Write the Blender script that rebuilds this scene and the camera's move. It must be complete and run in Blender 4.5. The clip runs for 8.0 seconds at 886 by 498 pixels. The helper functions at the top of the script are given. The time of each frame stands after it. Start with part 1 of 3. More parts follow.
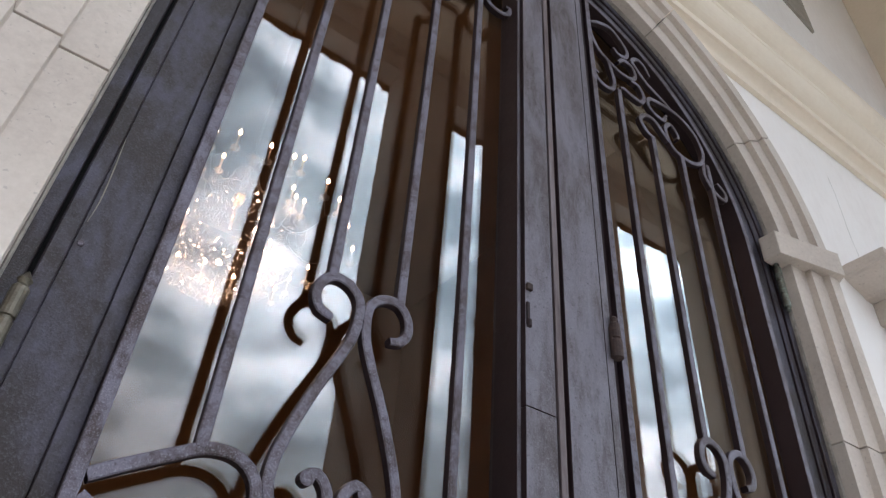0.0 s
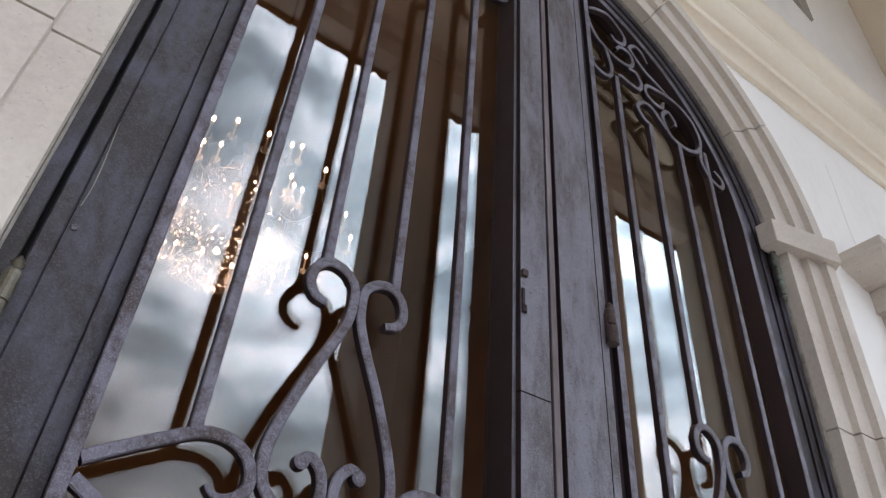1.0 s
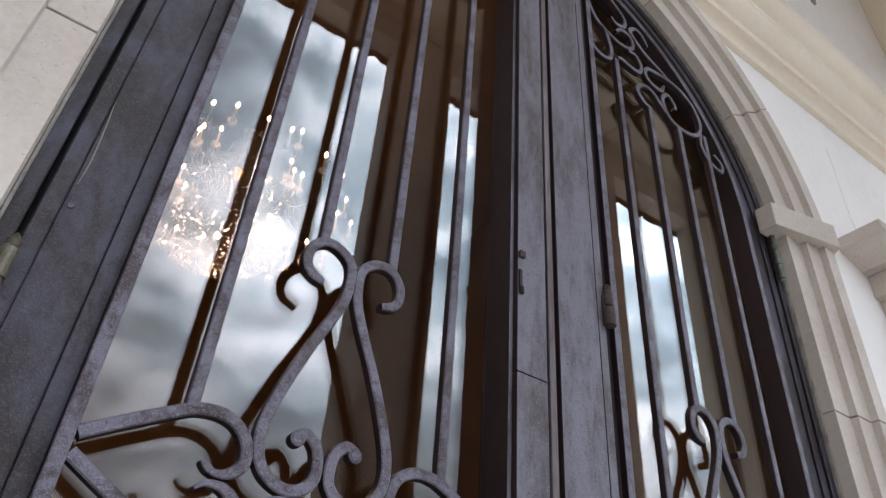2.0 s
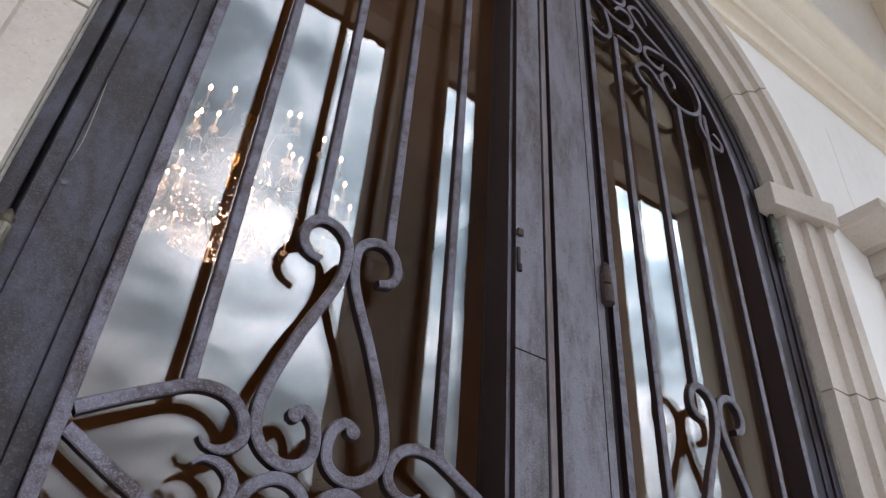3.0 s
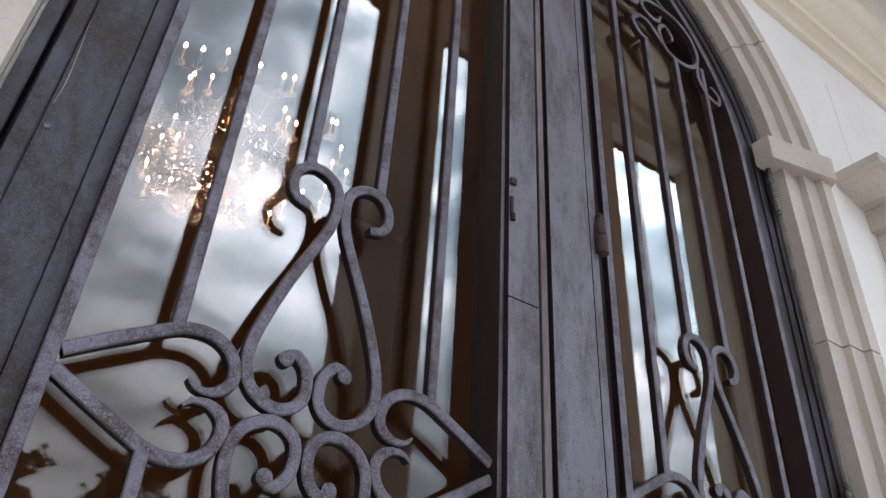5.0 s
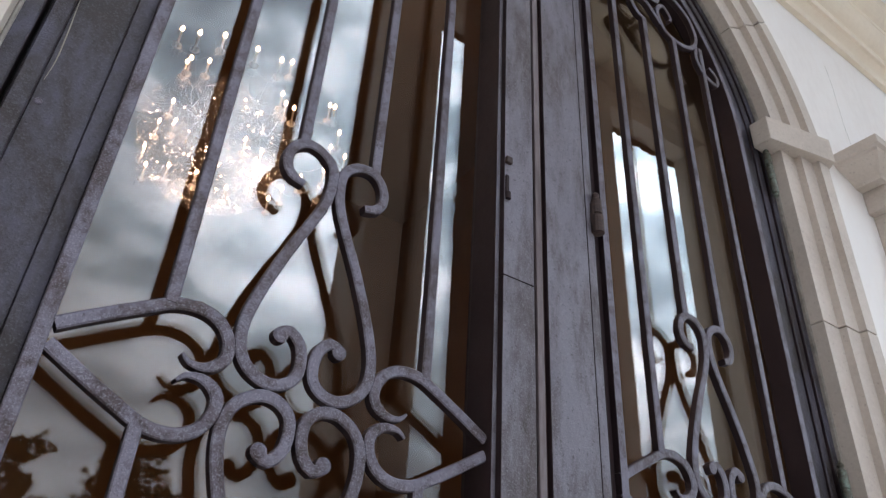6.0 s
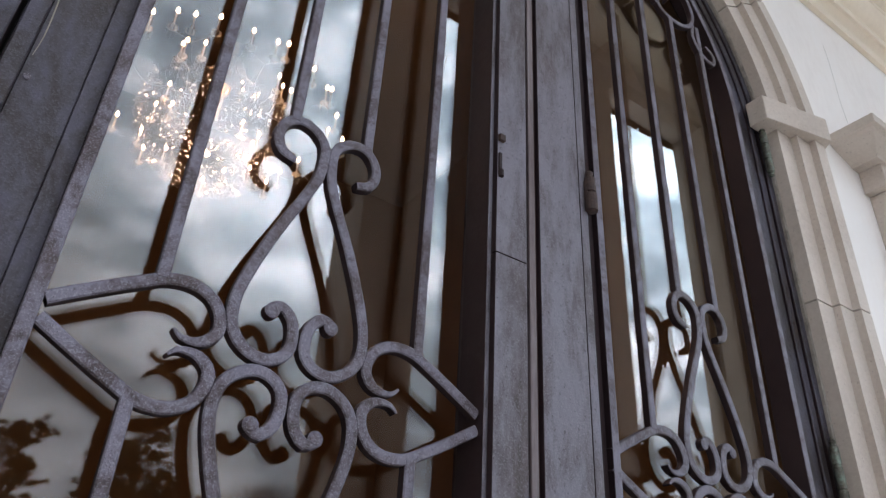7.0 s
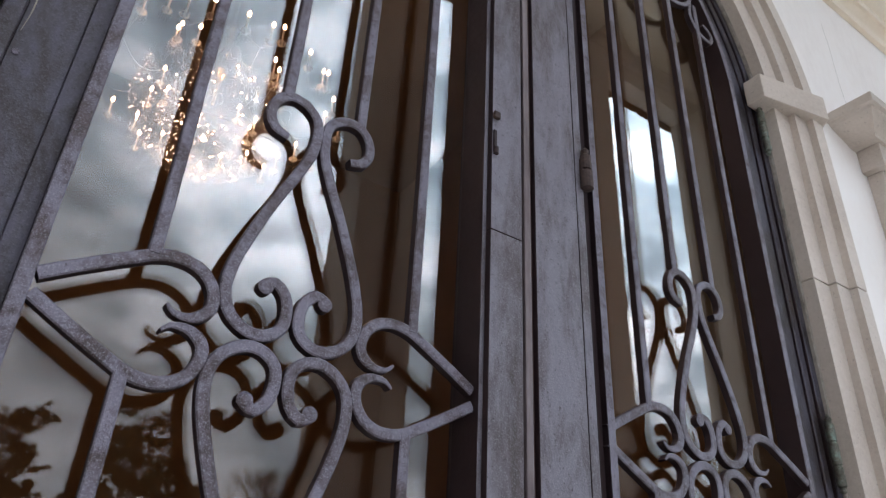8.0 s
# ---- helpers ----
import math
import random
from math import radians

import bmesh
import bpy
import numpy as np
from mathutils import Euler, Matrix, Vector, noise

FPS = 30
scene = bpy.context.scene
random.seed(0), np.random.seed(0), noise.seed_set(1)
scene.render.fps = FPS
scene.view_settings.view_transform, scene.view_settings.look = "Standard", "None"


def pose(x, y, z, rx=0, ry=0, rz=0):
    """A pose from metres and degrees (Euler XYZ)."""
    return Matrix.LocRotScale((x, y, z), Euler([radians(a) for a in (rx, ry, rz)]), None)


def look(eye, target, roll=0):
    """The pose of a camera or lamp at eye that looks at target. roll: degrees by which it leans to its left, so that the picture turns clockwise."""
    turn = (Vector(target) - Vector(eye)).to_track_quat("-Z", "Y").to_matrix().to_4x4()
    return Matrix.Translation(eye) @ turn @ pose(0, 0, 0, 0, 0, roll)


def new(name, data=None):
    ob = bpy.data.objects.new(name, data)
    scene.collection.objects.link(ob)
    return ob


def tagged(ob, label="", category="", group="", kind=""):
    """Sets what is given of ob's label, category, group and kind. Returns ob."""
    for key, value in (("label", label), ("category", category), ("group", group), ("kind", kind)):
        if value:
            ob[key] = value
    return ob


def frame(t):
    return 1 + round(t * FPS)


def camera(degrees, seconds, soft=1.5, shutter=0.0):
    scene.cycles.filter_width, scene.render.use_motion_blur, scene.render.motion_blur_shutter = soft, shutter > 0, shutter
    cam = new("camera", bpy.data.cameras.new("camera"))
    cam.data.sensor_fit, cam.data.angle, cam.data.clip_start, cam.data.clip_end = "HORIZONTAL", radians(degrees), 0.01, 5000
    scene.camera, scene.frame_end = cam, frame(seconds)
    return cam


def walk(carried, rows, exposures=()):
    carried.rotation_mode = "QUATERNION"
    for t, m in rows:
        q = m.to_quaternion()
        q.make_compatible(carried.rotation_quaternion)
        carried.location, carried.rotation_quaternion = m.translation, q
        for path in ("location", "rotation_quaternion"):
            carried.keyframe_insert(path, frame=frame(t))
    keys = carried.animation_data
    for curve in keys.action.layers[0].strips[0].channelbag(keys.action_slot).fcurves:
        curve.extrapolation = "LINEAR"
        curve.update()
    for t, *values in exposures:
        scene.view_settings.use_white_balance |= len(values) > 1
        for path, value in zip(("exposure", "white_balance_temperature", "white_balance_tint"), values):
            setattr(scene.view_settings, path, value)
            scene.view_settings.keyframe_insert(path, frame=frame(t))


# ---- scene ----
# camera and walk
cam = camera(64.0, 8.0, soft=1.3)
PATH = [
    (0, (-0.19, -0.745, 1.456), (0.652, 0.577, 2.699), 4.8),
    (0.5, (-0.187, -0.746, 1.455), (0.662, 0.583, 2.685), 4.8),
    (1, (-0.183, -0.745, 1.452), (0.673, 0.588, 2.672), 4.7),
    (1.5, (-0.179, -0.746, 1.448), (0.683, 0.596, 2.654), 4.8),
    (3, (-0.165, -0.738, 1.437), (0.719, 0.632, 2.596), 4.4),
    (3.5, (-0.159, -0.733, 1.432), (0.735, 0.643, 2.575), 4.1),
    (4, (-0.153, -0.731, 1.428), (0.75, 0.657, 2.548), 4.0),
    (4.5, (-0.148, -0.728, 1.424), (0.765, 0.671, 2.524), 3.9),
    (6, (-0.133, -0.724, 1.41), (0.801, 0.698, 2.461), 3.7),
    (6.5, (-0.128, -0.724, 1.406), (0.816, 0.706, 2.438), 3.6),
    (7, (-0.122, -0.727, 1.401), (0.828, 0.712, 2.414), 3.5),
    (7.5, (-0.116, -0.727, 1.395), (0.84, 0.718, 2.395), 3.3),
    (8, (-0.112, -0.724, 1.392), (0.853, 0.728, 2.37), 3.1),
]
walk(cam, [(t, look(eye, target, roll)) for t, eye, target, roll in PATH], exposures=((0.0, 0.1, 7250, 38.5), (8.0, 0.1, 7250, 38.5)))

# world, sun, exposure
SUN_DIR = Vector((0.30, -0.80, 0.520)).normalized()


def build_world():
    w = bpy.data.worlds.new("sky")
    scene.world = w
    w.use_nodes = True
    nt = w.node_tree
    nt.nodes.clear()
    N, L = nt.nodes.new, nt.links.new
    out, bg = N("ShaderNodeOutputWorld"), N("ShaderNodeBackground")
    sky = N("ShaderNodeTexSky")
    sky.sky_type, sky.sun_disc = "NISHITA", False
    sky.sun_elevation = math.asin(SUN_DIR.z)
    sky.sun_rotation = math.atan2(SUN_DIR.x, SUN_DIR.y)
    tc = N("ShaderNodeTexCoord")
    mp = N("ShaderNodeMapping")
    mp.inputs["Scale"].default_value = (1.0, 1.0, 2.1)
    mp.inputs["Location"].default_value = (3.1, 1.7, 0.4)
    L(tc.outputs["Generated"], mp.inputs["Vector"])
    big, small = N("ShaderNodeTexNoise"), N("ShaderNodeTexNoise")
    for n, sc, det, rough in ((big, 3.2, 3.0, 0.5), (small, 9.0, 9.0, 0.60)):
        n.inputs["Scale"].default_value, n.inputs["Detail"].default_value, n.inputs["Roughness"].default_value = sc, det, rough
        n.inputs["Distortion"].default_value = 0.35
        L(mp.outputs["Vector"], n.inputs["Vector"])
    add = N("ShaderNodeMix")
    add.inputs["Factor"].default_value = 0.5
    L(big.outputs["Fac"], add.inputs["A"])
    L(small.outputs["Fac"], add.inputs["B"])
    ramp = N("ShaderNodeValToRGB")
    L(add.outputs["Result"], ramp.inputs["Fac"])
    e = ramp.color_ramp.elements
    e[0].position, e[0].color = 0.41, (0.063, 0.135, 0.170, 1)
    e[1].position, e[1].color = 0.61, (0.585, 0.80, 0.86, 1)
    mid = ramp.color_ramp.elements.new(0.5)
    mid.color = (0.195, 0.335, 0.385, 1)
    # thin cloud lit from behind round the sun
    dot = N("ShaderNodeVectorMath")
    dot.operation = "DOT_PRODUCT"
    nrm = N("ShaderNodeVectorMath")
    nrm.operation = "NORMALIZE"
    L(tc.outputs["Generated"], nrm.inputs[0])
    L(nrm.outputs["Vector"], dot.inputs[0])
    dot.inputs[1].default_value = SUN_DIR
    clampd = N("ShaderNodeMath")
    clampd.operation = "MAXIMUM"
    clampd.inputs[1].default_value = 0.0
    L(dot.outputs["Value"], clampd.inputs[0])
    glow = N("ShaderNodeMath")
    glow.operation = "POWER"
    glow.inputs[1].default_value = 290.0
    L(clampd.outputs["Value"], glow.inputs[0])
    g1 = N("ShaderNodeMath")
    g1.operation = "MULTIPLY_ADD"
    g1.inputs[1].default_value = GLOW
    wide = N("ShaderNodeMath")
    wide.operation = "POWER"
    wide.inputs[1].default_value = 75.0
    L(clampd.outputs["Value"], wide.inputs[0])
    L(wide.outputs["Value"], g1.inputs[0])
    # heavier, darker cloud towards the horizon
    xyz, high = N("ShaderNodeSeparateXYZ"), N("ShaderNodeMapRange")
    L(nrm.outputs["Vector"], xyz.inputs["Vector"])
    L(xyz.outputs["Z"], high.inputs["Value"])
    high.interpolation_type = "SMOOTHSTEP"
    high.inputs["From Min"].default_value, high.inputs["From Max"].default_value = 0.22, 0.85
    high.inputs["To Min"].default_value, high.inputs["To Max"].default_value = 0.24, 1.08
    # thinner cloud away to one side, made brighter still to light the right-hand wall
    dot2, thin = N("ShaderNodeVectorMath"), N("ShaderNodeMath")
    dot2.operation, thin.operation = "DOT_PRODUCT", "POWER"
    dot2.inputs[1].default_value = Vector((0.86, -0.29, 0.42)).normalized()
    L(nrm.outputs["Vector"], dot2.inputs[0])
    pos = N("ShaderNodeMath")
    pos.operation = "MAXIMUM"
    pos.inputs[1].default_value = 0.0
    L(dot2.outputs["Value"], pos.inputs[0])
    L(pos.outputs["Value"], thin.inputs[0])
    thin.inputs[1].default_value = 5.0
    more, side = N("ShaderNodeMath"), N("ShaderNodeMath")
    more.operation, side.operation = "MULTIPLY_ADD", "MULTIPLY"
    more.inputs[1].default_value, more.inputs[2].default_value = 3.0, 1.0
    L(thin.outputs["Value"], more.inputs[0])
    L(more.outputs["Value"], side.inputs[0])
    L(high.outputs["Result"], side.inputs[1])
    L(side.outputs["Value"], g1.inputs[2])
    mul = N("ShaderNodeVectorMath")
    mul.operation = "SCALE"
    L(ramp.outputs["Color"], mul.inputs[0])
    L(g1.outputs["Value"], mul.inputs["Scale"])
    mix = N("ShaderNodeMix")
    mix.data_type = "RGBA"
    mix.inputs["Factor"].default_value = 0.9998
    L(sky.outputs["Color"], mix.inputs["A"])
    # veil of thin cloud right round the sun
    veil, both = N("ShaderNodeVectorMath"), N("ShaderNodeVectorMath")
    veil.operation, both.operation = "SCALE", "ADD"
    veil.inputs[0].default_value = (0.38, 0.44, 0.45)
    L(glow.outputs["Value"], veil.inputs["Scale"])
    L(mul.outputs["Vector"], both.inputs[0])
    L(veil.outputs["Vector"], both.inputs[1])
    L(both.outputs["Vector"], mix.inputs["B"])
    L(mix.outputs["Result"], bg.inputs["Color"])
    bg.inputs["Strength"].default_value = SKY
    L(bg.outputs["Background"], out.inputs["Surface"])


SKY, GLOW = 6.0, 1.15
build_world()
sun = bpy.data.lights.new("sun", "SUN")
sun.energy, sun.angle, sun.color = 0.8, radians(80), (0.74, 0.92, 0.98)
new("sun", sun).matrix_world = look(SUN_DIR * 30, (0, 0, 0))


# materials
def material(name, base, dark=None, light=None, scale=6.0, fine=60.0, rough=0.6, metal=0.0, bump=0.1, fine_amount=0.35, stretch=(1, 1, 1), spec=0.5, spread=(0.35, 0.65), vary=0.0, detail=5.0, pits=0.0):
    """Base colour moved towards dark and light by two scales of noise, with fine relief."""
    m = bpy.data.materials.new(name)
    m.use_nodes = True
    nt = m.node_tree
    N, L = nt.nodes.new, nt.links.new
    p = nt.nodes["Principled BSDF"]
    tc, mp = N("ShaderNodeTexCoord"), N("ShaderNodeMapping")
    mp.inputs["Scale"].default_value = stretch
    L(tc.outputs["Object"], mp.inputs["Vector"])
    a, b = N("ShaderNodeTexNoise"), N("ShaderNodeTexNoise")
    for n, sc, det in ((a, scale, detail), (b, fine, 5.0)):
        n.inputs["Scale"].default_value, n.inputs["Detail"].default_value = sc, det
        n.inputs["Roughness"].default_value = 0.6
        L(mp.outputs["Vector"], n.inputs["Vector"])
    fac = N("ShaderNodeMix")
    fac.inputs["Factor"].default_value = fine_amount
    L(a.outputs["Fac"], fac.inputs["A"])
    L(b.outputs["Fac"], fac.inputs["B"])
    ramp = N("ShaderNodeValToRGB")
    e = ramp.color_ramp.elements
    dark = dark or tuple(c * 0.8 for c in base)
    light = light or tuple(min(1, c * 1.15) for c in base)
    e[0].position, e[0].color = spread[0], (*dark, 1)
    e[1].position, e[1].color = spread[1], (*light, 1)
    ramp.color_ramp.elements.new(sum(spread) / 2).color = (*base, 1)
    L(fac.outputs["Result"], ramp.inputs["Fac"])
    colour = ramp.outputs["Color"]
    if pits:
        # small pores
        pn, pr, pm = N("ShaderNodeTexNoise"), N("ShaderNodeMapRange"), N("ShaderNodeMix")
        pn.inputs["Scale"].default_value, pn.inputs["Detail"].default_value = 120.0, 2.0
        L(tc.outputs["Object"], pn.inputs["Vector"])
        L(pn.outputs["Fac"], pr.inputs["Value"])
        pr.inputs["From Min"].default_value, pr.inputs["From Max"].default_value = 0.66, 0.72
        pr.inputs["To Max"].default_value = pits
        pm.data_type = "RGBA"
        L(pr.outputs["Result"], pm.inputs["Factor"])
        L(colour, pm.inputs["A"])
        pm.inputs["B"].default_value = (*(c * 0.45 for c in base), 1)
        colour = pm.outputs["Result"]
    if vary:
        info, hsv, mr = N("ShaderNodeObjectInfo"), N("ShaderNodeHueSaturation"), N("ShaderNodeMapRange")
        mr.inputs["To Min"].default_value, mr.inputs["To Max"].default_value = 1 - vary, 1 + vary
        L(info.outputs["Random"], mr.inputs["Value"])
        L(mr.outputs["Result"], hsv.inputs["Value"])
        L(colour, hsv.inputs["Color"])
        colour = hsv.outputs["Color"]
    L(colour, p.inputs["Base Color"])
    p.inputs["Metallic"].default_value = metal
    p.inputs["Specular IOR Level"].default_value = spec
    rr = N("ShaderNodeMapRange")
    rr.inputs["To Min"].default_value, rr.inputs["To Max"].default_value = max(0.05, rough - 0.12), min(1, rough + 0.12)
    L(b.outputs["Fac"], rr.inputs["Value"])
    L(rr.outputs["Result"], p.inputs["Roughness"])
    bp = N("ShaderNodeBump")
    bp.inputs["Strength"].default_value, bp.inputs["Distance"].default_value = bump, 0.004
    L(fac.outputs["Result"], bp.inputs["Height"])
    L(bp.outputs["Normal"], p.inputs["Normal"])
    return m


def iron_material(name, brown, blue, pale, patch=7.0, fleck=240.0, stretch=(1, 1, 0.6), wear=0.45, rough=0.5, cover=(0.40, 0.60)):
    """Old iron: brown metal under a blotched blue-grey bloom, with pale mineral flecks and dark pits."""
    m = bpy.data.materials.new(name)
    m.use_nodes = True
    nt = m.node_tree
    N, L = nt.nodes.new, nt.links.new
    p = nt.nodes["Principled BSDF"]
    tc, mp = N("ShaderNodeTexCoord"), N("ShaderNodeMapping")
    mp.inputs["Scale"].default_value = stretch
    L(tc.outputs["Object"], mp.inputs["Vector"])

    def noise(scale, detail, vec, distort=0.0):
        n = N("ShaderNodeTexNoise")
        n.inputs["Scale"].default_value, n.inputs["Detail"].default_value = scale, detail
        n.inputs["Roughness"].default_value, n.inputs["Distortion"].default_value = 0.62, distort
        L(vec, n.inputs["Vector"])
        return n.outputs["Fac"]

    def ranged(fac, lo, hi, top):
        r = N("ShaderNodeMapRange")
        r.inputs["From Min"].default_value, r.inputs["From Max"].default_value, r.inputs["To Max"].default_value = lo, hi, top
        L(fac, r.inputs["Value"])
        return r.outputs["Result"]

    def mixed(fac, one, two):
        x = N("ShaderNodeMix")
        x.data_type = "RGBA"
        L(fac, x.inputs["Factor"])
        for k, c in (("A", one), ("B", two)):
            if isinstance(c, tuple):
                x.inputs[k].default_value = (*c, 1)
            else:
                L(c, x.inputs[k])
        return x.outputs["Result"]

    flat, plain = mp.outputs["Vector"], tc.outputs["Object"]
    blotch = noise(patch, 7.0, flat, 0.5)
    mottle = noise(patch * 6.5, 6.0, flat)
    grains = noise(fleck, 3.0, plain)
    pits = noise(fleck * 0.55, 4.0, plain)
    c = mixed(ranged(mottle, 0.36, 0.66, 1.0), tuple(v * 0.62 for v in brown), brown)
    bloom = N("ShaderNodeMath")
    bloom.operation = "MULTIPLY_ADD"
    bloom.inputs[1].default_value = 0.35
    L(mottle, bloom.inputs[0])
    off = N("ShaderNodeMath")
    off.operation = "SUBTRACT"
    off.inputs[1].default_value = 0.175
    L(blotch, off.inputs[0])
    L(off.outputs["Value"], bloom.inputs[2])
    c = mixed(ranged(bloom.outputs["Value"], cover[0], cover[1], 0.9), c, blue)
    c = mixed(ranged(grains, 0.52, 0.68, wear), c, pale)
    c = mixed(ranged(pits, 0.60, 0.70, 0.65), c, tuple(v * 0.35 for v in brown))
    L(c, p.inputs["Base Color"])
    p.inputs["Metallic"].default_value = 0.2
    rr = N("ShaderNodeMapRange")
    rr.inputs["To Min"].default_value, rr.inputs["To Max"].default_value = rough - 0.14, rough + 0.2
    L(mottle, rr.inputs["Value"])
    L(rr.outputs["Result"], p.inputs["Roughness"])
    h = N("ShaderNodeMath")
    h.operation = "ADD"
    L(mottle, h.inputs[0])
    L(grains, h.inputs[1])
    bp = N("ShaderNodeBump")
    bp.inputs["Strength"].default_value, bp.inputs["Distance"].default_value = 0.4, 0.003
    L(h.outputs["Value"], bp.inputs["Height"])
    L(bp.outputs["Normal"], p.inputs["Normal"])
    return m


def glass_material(name, ior, tint):
    m = bpy.data.materials.new(name)
    m.use_nodes = True
    p = m.node_tree.nodes["Principled BSDF"]
    p.inputs["Base Color"].default_value = (*tint, 1)
    p.inputs["Transmission Weight"].default_value = 1.0
    p.inputs["Roughness"].default_value = 0.0
    p.inputs["IOR"].default_value = ior
    # very slight waviness of the sheet
    N, L = m.node_tree.nodes.new, m.node_tree.links.new
    tc, n, bp = N("ShaderNodeTexCoord"), N("ShaderNodeTexNoise"), N("ShaderNodeBump")
    n.inputs["Scale"].default_value, n.inputs["Detail"].default_value = 16.0, 1.0
    L(tc.outputs["Object"], n.inputs["Vector"])
    bp.inputs["Strength"].default_value, bp.inputs["Distance"].default_value = 0.009, 0.001
    L(n.outputs["Fac"], bp.inputs["Height"])
    L(bp.outputs["Normal"], p.inputs["Normal"])
    return m


def glowing(name, colour, strength):
    m = bpy.data.materials.new(name)
    m.use_nodes = True
    p = m.node_tree.nodes["Principled BSDF"]
    p.inputs["Base Color"].default_value = (*colour, 1)
    p.inputs["Emission Color"].default_value = (*colour, 1)
    p.inputs["Emission Strength"].default_value = strength
    return m


LIMESTONE = material("limestone", (0.56, 0.475, 0.42), (0.48, 0.40, 0.35), (0.62, 0.535, 0.48), scale=4, fine=110, rough=0.8, bump=0.35, vary=0.04, pits=0.35)
PLASTER = material("white_plaster", (0.90, 0.84, 0.815), (0.84, 0.775, 0.75), (0.91, 0.865, 0.85), scale=2.5, fine=45, rough=0.75, bump=0.08, stretch=(1, 1, 0.4))
CREAM = material("cream_paint", (0.82, 0.69, 0.565), (0.75, 0.625, 0.51), (0.85, 0.73, 0.61), scale=2, fine=50, rough=0.7, bump=0.05)
CRACK = material("dusty_crack", (0.52, 0.48, 0.45), scale=20, fine=200, rough=0.95, bump=0.2)
PINK_IRON = material("bare_pinkish_iron", (0.14, 0.105, 0.11), (0.08, 0.052, 0.054), (0.20, 0.165, 0.175), scale=14, fine=160, rough=0.55, metal=0.2, bump=0.3, stretch=(1, 1, 0.15))
EDGE_DARK = material("dark_beam_edge", (0.020, 0.018, 0.014), scale=15, fine=90, rough=0.95, bump=0.5)
# mortar of the joints; also colours the shaded vault triangle
MORTAR_AND_SHADE = material("mortar", (0.33, 0.29, 0.25), scale=20, fine=200, rough=0.95, bump=0.4)
IRON = iron_material("patinated_iron_plate", (0.031, 0.019, 0.0185), (0.064, 0.057, 0.081), (0.135, 0.132, 0.162), patch=11.0, fleck=380.0, wear=0.28, cover=(0.41, 0.60))
# paler than the door plate: worn streaks plus sky sheen put into the colour
STILE_IRON = iron_material("worn_skylit_stile_iron", (0.082, 0.058, 0.062), (0.165, 0.151, 0.184), (0.29, 0.285, 0.31), patch=13.0, fleck=380.0, stretch=(1, 1, 0.3), wear=0.28, cover=(0.37, 0.60))
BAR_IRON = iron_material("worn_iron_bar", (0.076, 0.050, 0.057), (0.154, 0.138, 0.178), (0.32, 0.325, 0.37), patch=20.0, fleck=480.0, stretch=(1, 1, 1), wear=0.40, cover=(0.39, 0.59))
# dark iron: holds the shade of sides and recesses; key slot too
DARK_SHADED_IRON = material("dark_shaded_iron", (0.028, 0.0145, 0.0165), scale=12, fine=120, rough=0.6, metal=0.1, bump=0.2, spec=0.3)
RUST = material("rusty_iron", (0.048, 0.026, 0.023), (0.025, 0.014, 0.013), (0.085, 0.05, 0.044), scale=30, fine=200, rough=0.8, bump=0.4)
VERDIGRIS = material("verdigris_bronze", (0.13, 0.13, 0.105), (0.06, 0.048, 0.038), (0.20, 0.28, 0.245), scale=28, fine=200, rough=0.55, metal=0.5, bump=0.4, spread=(0.4, 0.62))
BRONZE = material("weathered_bronze", (0.12, 0.10, 0.075), (0.06, 0.05, 0.04), (0.22, 0.20, 0.16), scale=28, fine=200, rough=0.45, metal=0.6, bump=0.4)
SEAM = material("reddish_dark_iron", (0.062, 0.028, 0.028), scale=20, fine=120, rough=0.6, metal=0.2, bump=0.2)
GASKET = material("black_gasket", (0.012, 0.011, 0.011), scale=20, fine=100, rough=0.7, bump=0.1)
GLASS = glass_material("coated_glass", 1.62, (0.93, 0.90, 0.86))
ROOM_WALL = material("tan_room_paint", (0.24, 0.14, 0.062), scale=1.5, fine=30, rough=0.7, bump=0.04)
ROOM_FLOOR = material("polished_travertine", (0.42, 0.33, 0.23), scale=3, fine=40, rough=0.3, bump=0.03)
GOLD = material("gilded_metal", (0.75, 0.50, 0.20), scale=20, fine=90, rough=0.25, metal=0.9, bump=0.05)
CRYSTAL = material("cut_crystal", (0.50, 0.46, 0.42), (0.30, 0.27, 0.24), (0.70, 0.66, 0.62), scale=40, fine=200, rough=0.15, metal=0.7, bump=0.0)
# one glowing material for the candle bulbs and the added crystal glints
BULB_AND_GLINT = glowing("lit_bulb_and_glint", (1.0, 0.72, 0.45), 30.0)
CANDLE = material("ivory_candle_tube", (0.8, 0.72, 0.58), scale=20, fine=90, rough=0.5, bump=0.02)
WELD = material("tarnished_weld", (0.26, 0.23, 0.19), scale=60, fine=300, rough=0.6, metal=0.3, bump=0.4)
CAULK = material("old_caulk", (0.27, 0.235, 0.21), (0.16, 0.135, 0.12), (0.36, 0.32, 0.29), scale=25, fine=150, rough=0.9, bump=0.3)
PAVING = material("paving_stone", (0.53, 0.48, 0.43), scale=4, fine=60, rough=0.8, bump=0.2)
GRASS = material("lawn", (0.05, 0.06, 0.022), scale=1.0, fine=30, rough=0.9, bump=0.5)
BARK = material("pine_bark", (0.10, 0.075, 0.055), scale=6, fine=60, rough=0.9, bump=0.6)
NEEDLES = material("pine_needles", (0.045, 0.050, 0.022), (0.025, 0.030, 0.013), (0.075, 0.078, 0.035), scale=1, fine=6, rough=0.8, bump=0.0)
TWIGS = material("bare_twigs", (0.10, 0.075, 0.05), scale=2, fine=9, rough=0.9, bump=0.0)


